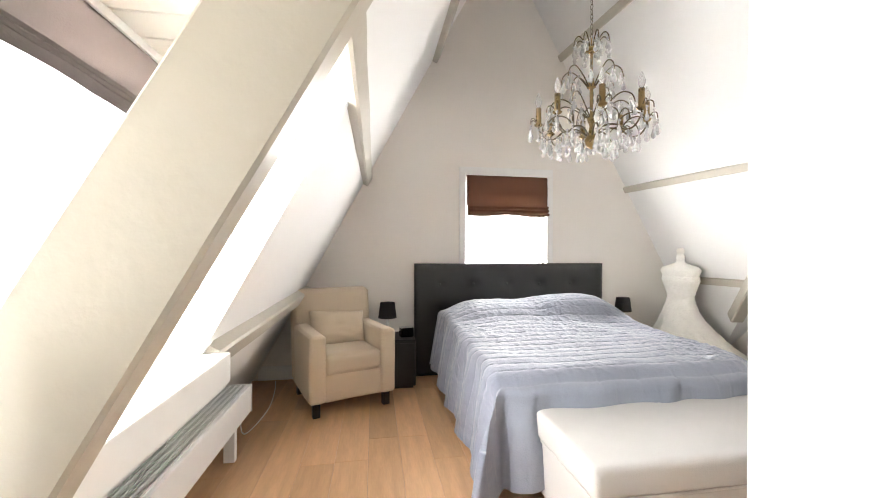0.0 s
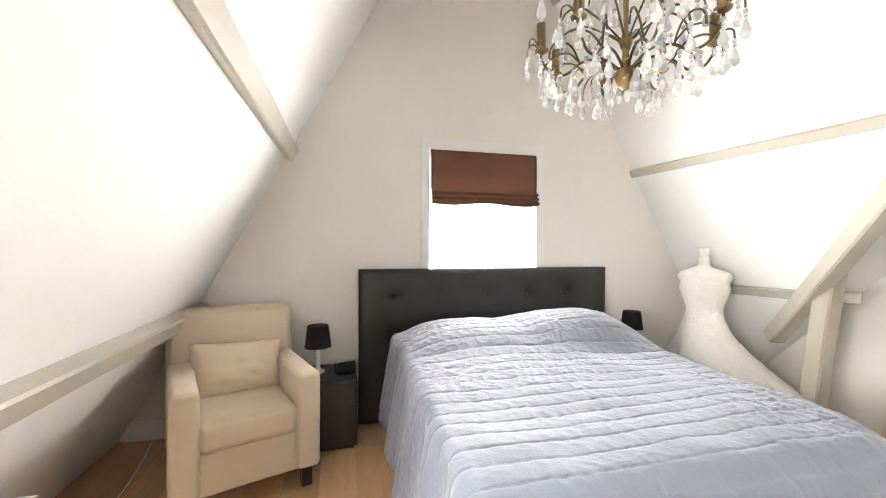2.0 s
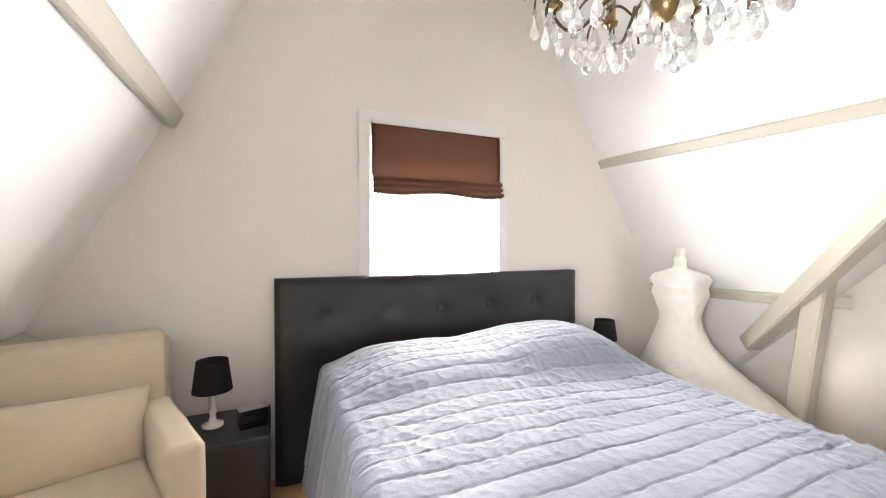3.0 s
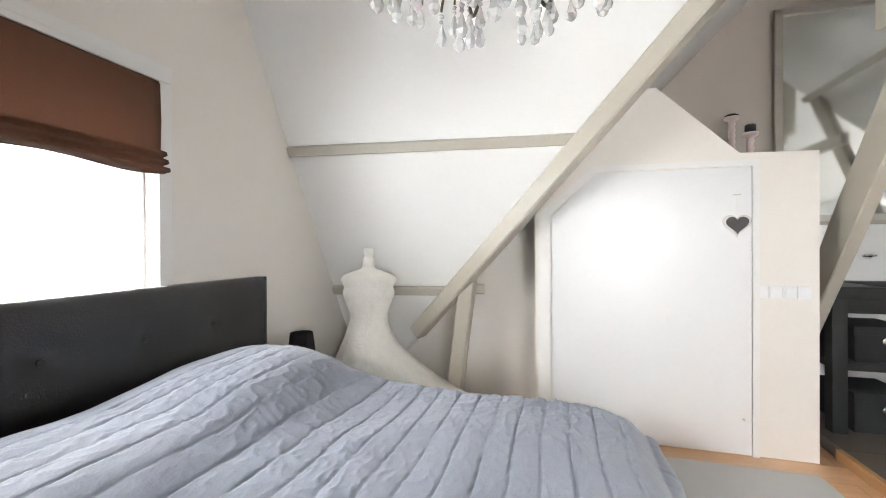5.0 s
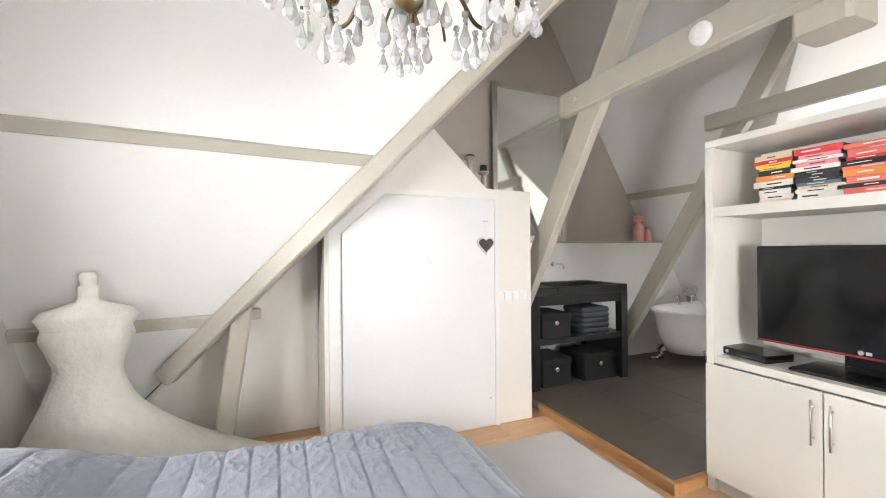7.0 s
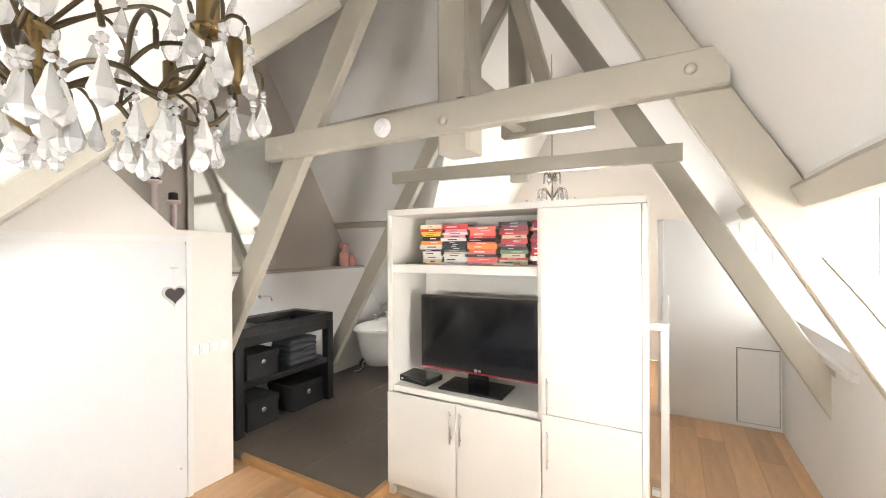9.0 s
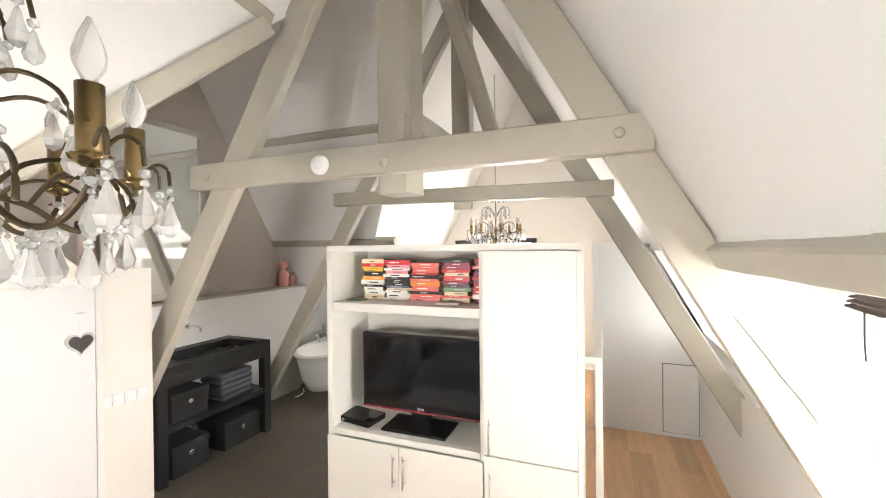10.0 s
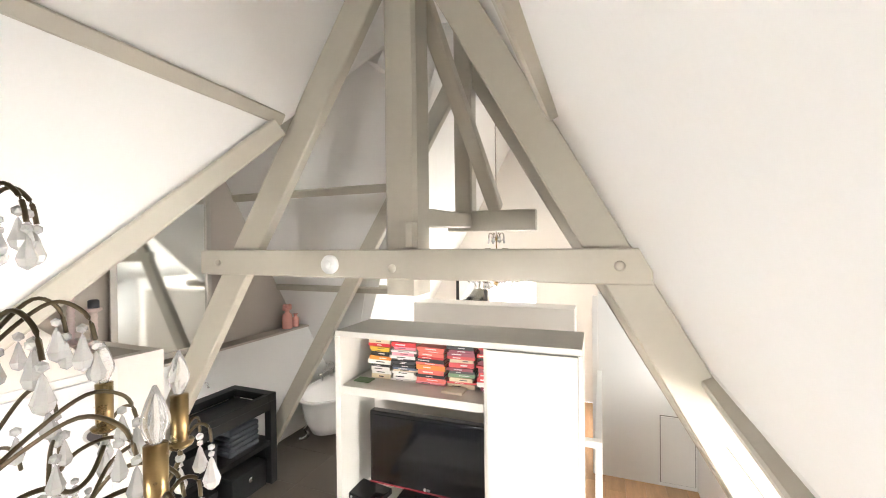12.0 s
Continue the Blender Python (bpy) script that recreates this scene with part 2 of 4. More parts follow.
OUT_L, OUT_R = Vector((-0.15, 0, 0.08)), Vector((0.15, 0, 0.08))
bm = bmesh.new()
for y0, y1, spans in ((FAR, -2.15, [(0, None)]), (-2.15, -0.55, [(0, 0.98), (1.88, None)]), (-0.55, -0.10, [(0, None)]),
                      (-0.10, 1.41, [(0, 0.80), (1.88, None)]), (1.41, GABLE, [(0, None)])):
    for lo, hi in spans:
        top = [ridge(y1), ridge(y0)] if hi is None else [(left_x(hi), y1, hi), (left_x(hi), y0, hi)]
        slab(bm, [(left_x(lo), y0, lo), (left_x(lo), y1, lo)] + top, OUT_L)
solid("ceiling_left", bm, WHITE, "white painted sloping attic ceiling with a dormer opening", "ceiling", "structure")

bm = bmesh.new()
slab(bm, [(right_x(GABLE, 0), GABLE, 0), valley(3.585), valley(0.458), valley(-0.2), ridge(-0.2), ridge(GABLE)], OUT_R)
slab(bm, [(right_x(0, 3.85), -0.2, 3.85), (right_x(0, 3.85), -1.05, 3.85), ridge(-1.05), ridge(-0.2)], OUT_R)
ys = -1.75
slab(bm, [(right_x(ys, 0), -2.8, 0), (right_x(ys, 0), FAR, 0), ridge(FAR), ridge(-1.0), (right_x(-1, 3.06), -1.0, 3.06)], OUT_R)
solid("ceiling_right", bm, WHITE, "white painted sloping attic ceiling beside the bathroom wing", "ceiling", "structure")

APEX_Y = -0.36
bm = bmesh.new()
az = 3.272 - 1.044 * (APEX_Y - 0.458)
slab(bm, [valley(3.5), (4.66, 3.5, valley(3.5)[2]), (4.66, APEX_Y, az), (right_x(0, az), APEX_Y, az)], (0, 0.05, 0.12))
slab(bm, [(4.66, APEX_Y, az), (4.66, -2.75, wing_south_z(-2.75)), (right_x(-2.75, wing_south_z(-2.75)), -2.75, wing_south_z(-2.75)), (1.6, APEX_Y, az)], (0, -0.12, 0.08))
solid("ceiling_wing", bm, WHITE, "white painted sloping ceiling of the bathroom wing", "ceiling", "structure")

# north gable wall with its window opening
WX0, WX1, WZ0, WZ1 = 1.075, 1.945, 1.0, 1.985
g0, g1, gt = (left_x(0) - 0.1, GABLE, 0), (right_x(GABLE, 0) + 0.1, GABLE, 0), ridge(GABLE)
T = (0, 0.18, 0)
bm = bmesh.new()
slab(bm, [g0, (WX0, GABLE, 0), (WX0, GABLE, 3.7), (left_x(3.7) - 0.1, GABLE, 3.7)], T)
slab(bm, [(WX1, GABLE, 0), g1, (right_x(GABLE, 3.7) + 0.1, GABLE, 3.7), (WX1, GABLE, 3.7)], T)
slab(bm, [(WX0, GABLE, 0), (WX1, GABLE, 0), (WX1, GABLE, WZ0), (WX0, GABLE, WZ0)], T)
slab(bm, [(WX0, GABLE, WZ1), (WX1, GABLE, WZ1), (WX1, GABLE, 3.7), (WX0, GABLE, 3.7)], T)
slab(bm, [(left_x(3.7) - 0.1, GABLE, 3.7), (right_x(GABLE, 3.7) + 0.1, GABLE, 3.7), (gt[0], GABLE, gt[2] + 0.1)], T)
solid("wall_north", bm, PAINT, "off-white plastered gable wall with a small window", "wall", "structure")

# far gable wall with its window
f0, f1, ft = (left_x(0) - 0.1, FAR, 0), (right_x(FAR, 0) + 1.2, FAR, 0), ridge(FAR)
FX0, FX1, FZ0, FZ1 = 1.55, 2.32, 1.15, 2.02
T = (0, -0.18, 0)
bm = bmesh.new()
slab(bm, [f0, (FX0, FAR, 0), (FX0, FAR, 4.0), (left_x(4.0) - 0.2, FAR, 4.0), (left_x(2) - 0.1, FAR, 2)], T)
slab(bm, [(FX1, FAR, 0), (4.7, FAR, 0), (4.7, FAR, 4.0), (FX1, FAR, 4.0)], T)
slab(bm, [(FX0, FAR, 0), (FX1, FAR, 0), (FX1, FAR, FZ0), (FX0, FAR, FZ0)], T)
slab(bm, [(FX0, FAR, FZ1), (FX1, FAR, FZ1), (FX1, FAR, 4.0), (FX0, FAR, 4.0)], T)
slab(bm, [(0.9, FAR, 4.0), (2.6, FAR, 4.0), (ft[0], FAR, ft[2] + 0.15)], T)
solid("wall_south", bm, PAINT, "off-white plastered far gable wall with a window", "wall", "structure")

# bathroom wing: outer wall, half-height ledge wall
BX = 4.48
bm = bmesh.new()
slab(bm, [(BX, 2.4, 0), (BX, FAR, 0), (BX, FAR, 1.0), (BX, -2.1, wing_south_z(-2.1)), (BX, APEX_Y, az + 0.1), (BX, 2.4, valley(2.4)[2])], (0.15, 0, 0))
slab(bm, [(BX - 0.10, 2.3, 1.0), (BX - 0.10, 0.67, 1.0), (BX - 0.10, 0.67, 3.1), (BX - 0.10, 2.3, 1.4)], (0.098, 0, 0))
solid("wall_east", bm, TAUPE, "taupe painted gable wall of the bathroom wing", "wall", "structure")
bm = boxed((4.29, FAR + 0.02, 0.0), (4.475, 0.53, 1.40), 0.006)
solid("ledge_wall", bm, WHITE, "white half-height bathroom wall with a ledge", "wall", "structure")
solid("ledge_top", boxed((4.265, -3.0, 1.401), (4.475, 0.53, 1.425), 0.005), TAUPE, "taupe painted shelf on top of the half-height wall", "shelf", "structure")

# knee wall and closet block of the corridor
KX = -0.34
bm = bmesh.new()
slab(bm, [(KX, FAR + 0.02, 0), (KX, 0.27, 0), (KX, 0.27, 1.07), (KX, FAR + 0.02, 1.07)], (-0.08, 0, 0))
solid("knee_wall", bm, WHITE, "white knee wall under the corridor roof slope", "wall", "structure")
cup = thing("corridor_cupboard", "white built-in cupboard with a low hatch under the slope", "cupboard", kind="structure")
bm = bmesh.new()
slab(bm, [(0.58, -2.2, 0), (KX + 0.003, -2.2, 0), (KX + 0.003, -2.2, 1.05), (left_x(1.92) + 0.01, -2.2, 1.92), (0.58, -2.2, 1.95)], (0, -1.4, 0))
part("body", bm, WHITE, cup)
part("hatch_gap", boxed((-0.322, -2.1995, 0.038), (-0.003, -2.1965, 0.727)), GROUT, cup)
part("hatch_door", boxed((-0.315, -2.1962, 0.045), (-0.01, -2.184, 0.72), 0.003), TRIM, cup)
part("door_edge", boxed((0.584, -2.23, 0.0), (0.64, -2.19, 1.93), 0.004), TRIM, cup)
solid("partition_wall", boxed((0.82, -2.55, 0), (2.78, -2.2, 1.77), 0.01), PAINT, "low off-white partition wall with a flat top", "wall", "structure")

# closet beside the bed
CX = 3.383
bm = bmesh.new()
slab(bm, [(CX, 2.13, 0), (CX, 2.13, 1.54), (CX, 1.46, 2.235), (CX, 1.39, 2.24), (CX, 0.94, 1.80), (CX, 0.55, 1.79), (CX, 0.55, 0)], (0.08, 0, 0))
slab(bm, [(CX + 0.083, 0.55, 0), (4.375, 0.55, 0), (4.375, 0.55, 1.79), (CX + 0.083, 0.55, 1.79)], (0, 0.08, 0))
slab(bm, [(CX + 0.083, 2.13, 0), (4.2, 2.13, 0), (4.2, 2.13, 0.3), (CX + 0.083, 2.13, 1.42)], (0, -0.08, 0))
slab(bm, [(3.87, 2.135, 0), (3.87, 3.66, 0), (3.87, 3.48, 0.10), (3.87, 2.135, 1.515)], (0.06, 0, 0))
solid("closet_wall", bm, PAINT, "pale closet wall with a sloping top under the valley beam", "wall", "structure")
bm = bmesh.new()
slab(bm, [(CX + 0.083, 0.633, 1.765), (4.375, 0.633, 1.765), (4.375, 0.94, 1.765), (CX + 0.083, 0.94, 1.765)], (0, 0, 0.024))
slab(bm, [(CX + 0.083, 0.943, 1.775), (4.375, 0.943, 1.775), (4.375, 1.39, 2.20), (CX + 0.083, 1.39, 2.20)], (0, 0, 0.024))
solid("closet_top", bm, TAUPE, "taupe painted top of the closet", "shelf", "structure")

# dormers
def dormer(y0, y1, sill, name, panes):
    head, wx = 1.88, -0.63
    d = thing(name, "white boarded dormer with a wide bright window", "dormer", kind="structure")
    bm = bmesh.new()
    for y, push in ((y0 + 0.003, -0.03), (y1 - 0.003, 0.03)):
        edge = [(left_x(sill) + 0.005, y, sill), (left_x(head) + 0.005, y, head), (wx - 0.1, y, head), (wx - 0.1, y, sill)]
        slab(bm, edge, (0, push, 0))
    part("cheek_wall", bm, BOARD, d)
    n = 10
    for k in range(n):
        a = y0 + (y1 - y0) * k / n
        b = y0 + (y1 - y0) * (k + 1) / n - 0.006
        part("ceiling_board", boxed((wx - 0.1, a, head + 0.002), (left_x(head) + 0.02, b, head + 0.022), 0.003, 1), BOARD, d)
    for y, s in ((y0 + 0.0035, 1), (y1 - 0.0035, -1)):
        for k in range(7):
            a = wx + 0.02 + k * 0.118
            if sill + (a + 0.112 - left_x(sill)) * 1.86 + 0.03 > head:
                break
            lo = sill if a < left_x(sill) else sill + (a - left_x(sill)) * 1.86 + 0.02
            pts = [(a, y, lo + 0.0), (a + 0.112, y, max(sill, sill + (a + 0.112 - left_x(sill)) * 1.86 + 0.02)), (a + 0.112, y, head), (a, y, head)]
            part("cheek_board", slab(bmesh.new(), pts, (0, s * 0.008, 0)), BOARD, d)
    for y, s in ((y0, -1), (y1, 1)):
        a, b = (left_x(sill), y, sill), (left_x(head), y, head)
        part("edge_trim", slab(bmesh.new(), [(a[0] - 0.05, y - s * 0.012, sill), (a[0] + 0.012, y - s * 0.012, sill), (b[0] + 0.012, y - s * 0.012, head), (b[0] - 0.05, y - s * 0.012, head)], (0, s * 0.055, 0)), TRIM, d)
    part("edge_trim", boxed((left_x(head) - 0.03, y0, head - 0.02), (left_x(head) + 0.03, y1, head + 0.06), 0.004), TRIM, d)
    part("roof", boxed((wx - 0.3, y0 - 0.1, head + 0.03), (left_x(head) + 0.0, y1 + 0.1, head + 0.1)), BOARD, d)
    f = part("window_frame", boxed((wx - 0.06, y0, sill), (wx, y1, sill + 0.07), 0.004), TRIM, d)
    part("head_rail", boxed((wx - 0.06, y0, head - 0.07), (wx, y1, head), 0.004), TRIM, f)
    for k in range(panes + 1):
        y = y0 + (y1 - y0) * k / panes
        a, b = max(y0, y - 0.035), min(y1, y + 0.035)
        part("mullion", boxed((wx - 0.055, a, sill + 0.07), (wx + 0.004, b, head - 0.07), 0.004), TRIM, f)
        if k < panes:
            g = part("pane", boxed((wx - 0.035, b, sill + 0.07), (wx - 0.028, y0 + (y1 - y0) * (k + 1) / panes - 0.035, head - 0.07)), PANE, f)
            g.visible_shadow = False
    return d


dm = dormer(-0.10, 1.41, 0.82, "dormer_1", 2)
part("sill", boxed((-0.625, -0.09, 0.70), (-0.39, 1.43, 0.815), 0.006), TRIM, dm)
dm2 = dormer(-2.15, -0.55, 0.98, "dormer_2", 2)
part("sill", boxed((-0.625, -2.14, 0.93), (-0.30, -0.56, 0.975), 0.006), TRIM, dm2)


# painted timbers
def beam(p0, p1, wide, deep, across, label="grey-beige painted wooden beam", name="roof_beam"):
    return solid(name, timber(p0, p1, wide, deep, across), BEAM, label, "beam", "structure", "painted roof timbers")


Y1 = 0.375
t1 = "grey-beige painted rafter of the roof truss"
beam((-0.854, Y1, 0.0), (1.49, Y1, 4.22), 0.187, 0.07, (1, 0, 0), t1, "rafter")
beam((4.10, Y1, 0.35), (1.645, Y1, 4.25), 0.20, 0.07, (1, 0, 0), t1, "rafter")
beam((0.335, 0.425, 2.388), (3.11, 0.425, 2.39), 0.165, 0.075, (0, 0, 1), "grey-beige painted tie beam with bolts", "tie_beam")
beam((1.605, 0.29, 2.21), (1.605, 0.29, 4.5), 0.20, 0.20, (1, 0, 0), "grey-beige painted king post with a cracked side", "king_post")
crack = bmesh.new()
line = [(0.055, 1.625), (0.02, 1.575), (-0.05, 1.475), (-0.10, 1.395), (-0.17, 1.30), (-0.215, 1.225)]
for (xa, za), (xb, zb) in zip(line, line[1:]):
    slab(crack, [(xa - 0.0015, 0.4085, za), (xa + 0.0015, 0.4085, za), (xb + 0.0015, 0.4085, zb), (xb - 0.0015, 0.4085, zb)], (0, 0.006, 0))
part("crack", crack, DARKWOOD, bpy.data.objects["rafter"])
solid("post_block", boxed((1.50, 0.385, 2.48), (1.545, 0.455, 2.62), 0.006), BEAM, "small grey-beige block on the king post", "beam", "structure")
Y2 = -1.03
beam((-0.48, Y2, 0.49), (1.62, Y2, 4.08), 0.16, 0.08, (1, 0, 0), t1, "rafter")
beam((4.08, Y2, 0.2), (1.70, Y2, 4.1), 0.155, 0.08, (1, 0, 0), t1, "rafter")
beam((0.455, -0.955, 2.343), (2.99, -0.955, 2.382), 0.125, 0.07, (0, 0, 1), "grey-beige painted tie beam of the second truss", "tie_beam")
beam((1.68, Y2, 2.75), (1.68, Y2, 4.6), 0.16, 0.16, (1, 0, 0), "grey-beige painted post of the second truss", "king_post")
beam((1.04, -0.93, 2.695), (1.80, -0.93, 2.697), 0.175, 0.10, (0, 0, 1), "short grey-beige painted cross beam", "cross_beam")
beam((1.60, 0.19, 2.66), (1.64, -0.88, 2.70), 0.12, 0.12, (0, 0, 1), "grey-beige beam joining the two trusses", "cross_beam")
beam((1.57, 0.18, 4.05), (1.36, -0.85, 2.80), 0.11, 0.09, (1, 0, 0), "slanting grey-beige brace between the trusses", "brace")
solid("post_block", boxed((1.60, -1.05, 2.24), (1.76, -0.99, 2.31), 0.006), BEAM, "small grey-beige block under the tie beam", "beam", "structure")
# purlins
P = "grey-beige painted purlin along the roof slope"
beam((left_x(1.87) + 0.015, 0.41, 1.87), (left_x(1.90), GABLE - 0.003, 1.90), 0.10, 0.10, (0.47, 0, 0.88), P, "purlin")
beam((left_x(0.80), 1.435, 0.80), (left_x(0.83), GABLE - 0.003, 0.83), 0.11, 0.14, (0.47, 0, 0.88), P, "purlin")
beam((left_x(0.74), -0.98, 0.66), (left_x(0.74), 1.42, 0.66), 0.09, 0.12, (0.47, 0, 0.88), P, "purlin")
beam((left_x(3.15), 0.41, 3.15), (left_x(3.15), GABLE - 0.003, 3.15), 0.10, 0.10, (0.47, 0, 0.88), P, "purlin")
beam((left_x(1.9), -0.95, 1.9), (left_x(1.9), 0.28, 1.9), 0.09, 0.10, (0.47, 0, 0.88), P, "purlin")
beam((right_x(GABLE, 1.90), GABLE - 0.003, 1.88), (right_x(1.83, 1.875), 1.83, 1.868), 0.065, 0.06, (-0.47, 0, 0.88), P, "purlin")
beam((right_x(GABLE, 0.93), GABLE - 0.003, 0.92), (right_x(2.7, 0.93), 2.68, 0.93), 0.07, 0.06, (-0.47, 0, 0.88), P, "purlin")
beam((right_x(GABLE, 3.25), GABLE - 0.003, 3.25), (right_x(0.5, 3.27), 0.50, 3.28), 0.075, 0.08, (-0.47, 0, 0.88), P, "purlin")
beam((4.47, -1.0, 3.06), (2.2, -1.0, 3.06), 0.08, 0.08, (0, 0.5, 0.85), P, "purlin")
beam((4.47, -1.645, 1.98), (2.7, -1.645, 1.98), 0.08, 0.08, (0, 0.5, 0.85), P, "purlin")
beam((-0.385, -1.10, 0.90), (-0.40, -0.58, 0.90), 0.10, 0.10, (0, 0, 1), P, "purlin")
# valley beam and its strut
v0, v1 = Vector(valley(3.05)), Vector(valley(0.53))
off = Vector((-0.05, 0.0, 0.012))
beam(v0 + off, v1 + off, 0.11, 0.11, (0.3, 0.75, 0.6), "grey-beige painted valley beam running up the slope", "valley_beam")
beam((3.50, 2.745, 0.0), (3.455, 2.595, 1.11), 0.11, 0.12, (0, 1, 0), "leaning grey-beige painted strut under the valley beam", "strut")
beam((3.56, 2.63, 0.93), (3.61, 2.53, 0.93), 0.07, 0.07, (0, 0, 1), P, "purlin")

# floors: wooden sub-floor, step strip, tiled bathroom
solid("floor", boxed((-1.2, FAR, -0.06), (4.6, GABLE + 0.1, -0.012)), GROUT, "dark sub-floor below the planks", "floor", "structure")
bath = solid("bathroom_floor", boxed((2.23, FAR, -0.01), (4.45, 0.40, 0.057)), GROUT, "dark grey grout bed of the raised bathroom floor", "floor", "structure")
solid("floor_strip", boxed((2.225, 0.40, 0.0), (3.46, 0.435, 0.064), 0.004), OAKTRIM, "warm oak edging strip along the bathroom step", "trim", "structure")
solid("floor_strip", boxed((2.224, 0.17, 0.0), (2.26, 0.399, 0.064), 0.004), OAKTRIM, "warm oak edging strip along the bathroom step", "trim", "structure")
solid("baseboard", boxed((left_x(0) + 0.05, GABLE - 0.018, 0), (0.6, GABLE - 0.001, 0.13), 0.004), TRIM, "white painted baseboard along the gable wall", "baseboard", "structure")
solid("baseboard", boxed((2.6, GABLE - 0.018, 0), (3.9, GABLE - 0.001, 0.13), 0.004), TRIM, "white painted baseboard along the gable wall", "baseboard", "structure")

# gable window
win = thing("window_1", "white framed gable window behind the headboard", "window", kind="structure")
fr = part("window_frame", boxed((WX0 - 0.065, GABLE - 0.022, WZ1), (WX1 + 0.065, GABLE - 0.002, WZ1 + 0.075), 0.004), TRIM, win)
part("casing", boxed((WX0 - 0.065, GABLE - 0.022, 0.95), (WX0, GABLE - 0.002, WZ1), 0.004), TRIM, fr)
part("casing", boxed((WX1, GABLE - 0.022, 0.95), (WX1 + 0.065, GABLE - 0.002, WZ1), 0.004), TRIM, fr)
part("window_sill", boxed((WX0 - 0.09, GABLE - 0.06, 0.965), (WX1 + 0.09, GABLE + 0.10, 0.998), 0.006), TRIM, win)
for lo, hi in (((WX0, 3.74, WZ0), (WX0 + 0.02, 3.79, WZ1)), ((WX1 - 0.02, 3.74, WZ0), (WX1, 3.79, WZ1)), ((WX0, 3.74, WZ0), (WX1, 3.79, WZ0 + 0.05)), ((WX0, 3.74, WZ1 - 0.05), (WX1, 3.79, WZ1))):
    part("sash", boxed(lo, hi, 0.004), TRIM, fr)
g = part("pane", boxed((WX0 + 0.02, 3.762, WZ0 + 0.05), (WX1 - 0.02, 3.768, WZ1 - 0.05)), PANE, win)
g.visible_shadow = False


def roman_blind(width, drop, folds, material, label, m):
    """A fabric blind hung from its top edge along x, with gathered folds at its hem."""
    b = thing("roman_blind", label, "blind")
    bm = bmesh.new()
    nx, prof = 24, [(0, 0.0), (0.012, -0.02), (0.014, -drop * 0.45), (0.012, -drop * 0.74)]
    z = -drop * 0.74
    for k in range(folds):
        step = drop * 0.26 / folds
        prof += [(0.045 + 0.008 * k, z - step * 0.35), (0.05 + 0.008 * k, z - step * 0.8), (0.02, z - step)]
        z -= step
    rows = []
    for i, (d, zz) in enumerate(prof):
        row = []
        for k in range(nx + 1):
            x = (k / nx - 0.5) * width
            w = noise.noise(Vector((x * 4, zz * 7, drop))) * 0.010 * min(1, i / 3)
            sag = 0.012 * math.sin(k / nx * math.pi * 3) * (i / len(prof)) ** 3
            row.append(bm.verts.new((x, -d - abs(w), zz - sag)))
        rows.append(row)
    for a, c in zip(rows, rows[1:]):
        for k in range(nx):
            bm.faces.new((a[k], a[k + 1], c[k + 1], c[k]))
    bmesh.ops.solidify(bm, geom=bm.faces[:], thickness=0.004)
    part("fabric", bm, material, b, smooth=True)
    part("head_rail", boxed((-width / 2, -0.014, -0.005), (width / 2, 0.018, 0.022), 0.003), TRIM, b)
    b.matrix_world = m
    return b


roman_blind(0.86, 0.41, 3, BROWNCLOTH, "brown roman blind half lowered over the gable window", pose(1.51, GABLE - 0.026, 1.98))
roman_blind(1.48, 0.24, 3, GREYBLIND, "taupe roman blind gathered at the top of the dormer window", pose(-0.555, 0.68, 1.855, 0, 0, 90))

for name, lo, hi in (("backdrop", (-4.0, -25, -8), (-3.98, 25, 12)), ("backdrop", (-3.9, 6.5, -8), (12, 6.52, 12)), ("backdrop", (-3.9, -7.5, -8), (12, -7.48, 12))):
    solid(name, boxed(lo, hi), DAYLIGHT, "plain white overcast sky outside the windows", "backdrop", "structure")

# ---- bedroom ----
BX0, BX1, BY0, BY1 = 0.82, 2.42, 1.67, 3.56
bed = thing("bed", "wide black leather box-spring bed with a tufted headboard", "bed", (0, 0, 0))
part("base", boxed((BX0 + 0.03, BY0 + 0.04, 0.06), (BX1 - 0.03, BY1, 0.33), 0.015), LEATHER, bed)
part("mattress", boxed((BX0 + 0.02, BY0 + 0.03, 0.335), (BX1 - 0.02, BY1 - 0.02, 0.55), 0.05, 3), SHEET, bed)
for x in (BX0 + 0.1, BX1 - 0.1):
    for y in (BY0 + 0.12, BY1 - 0.15):
        part("leg", lathe(bmesh.new(), [(0.025, 0), (0.03, 0.06)], 12, (x, y, 0)), DARKWOOD, bed)
bm = boxed((0.555, 3.575, 0.0), (2.535, 3.665, 1.085), 0.0)
bmesh.ops.subdivide_edges(bm, edges=[e for e in bm.edges if abs(e.verts[0].co.x - e.verts[1].co.x) > 1], cuts=54)
bmesh.ops.subdivide_edges(bm, edges=[e for e in bm.edges if abs(e.verts[0].co.z - e.verts[1].co.z) > 0.5], cuts=30)
tufts = [(0.80 + 0.345 * k, z) for z in (0.88, 0.62) for k in range(5)]
for v in bm.verts:
    if v.co.y < 3.6:
        dip = sum(0.030 * math.exp(-((v.co.x - x) ** 2 + (v.co.z - z) ** 2) / 0.0012) + 0.012 * math.exp(-((v.co.x - x) ** 2 + (v.co.z - z) ** 2) / 0.012) for x, z in tufts)
        edge = min(v.co.x - 0.555, 2.535 - v.co.x, 1.085 - v.co.z)
        v.co.y += dip + (0.018 * max(0, 1 - edge / 0.05) ** 2) + 0.003 * noise.noise(v.co * 6)
hb = part("headboard", bm, LEATHER, bed, smooth=True)
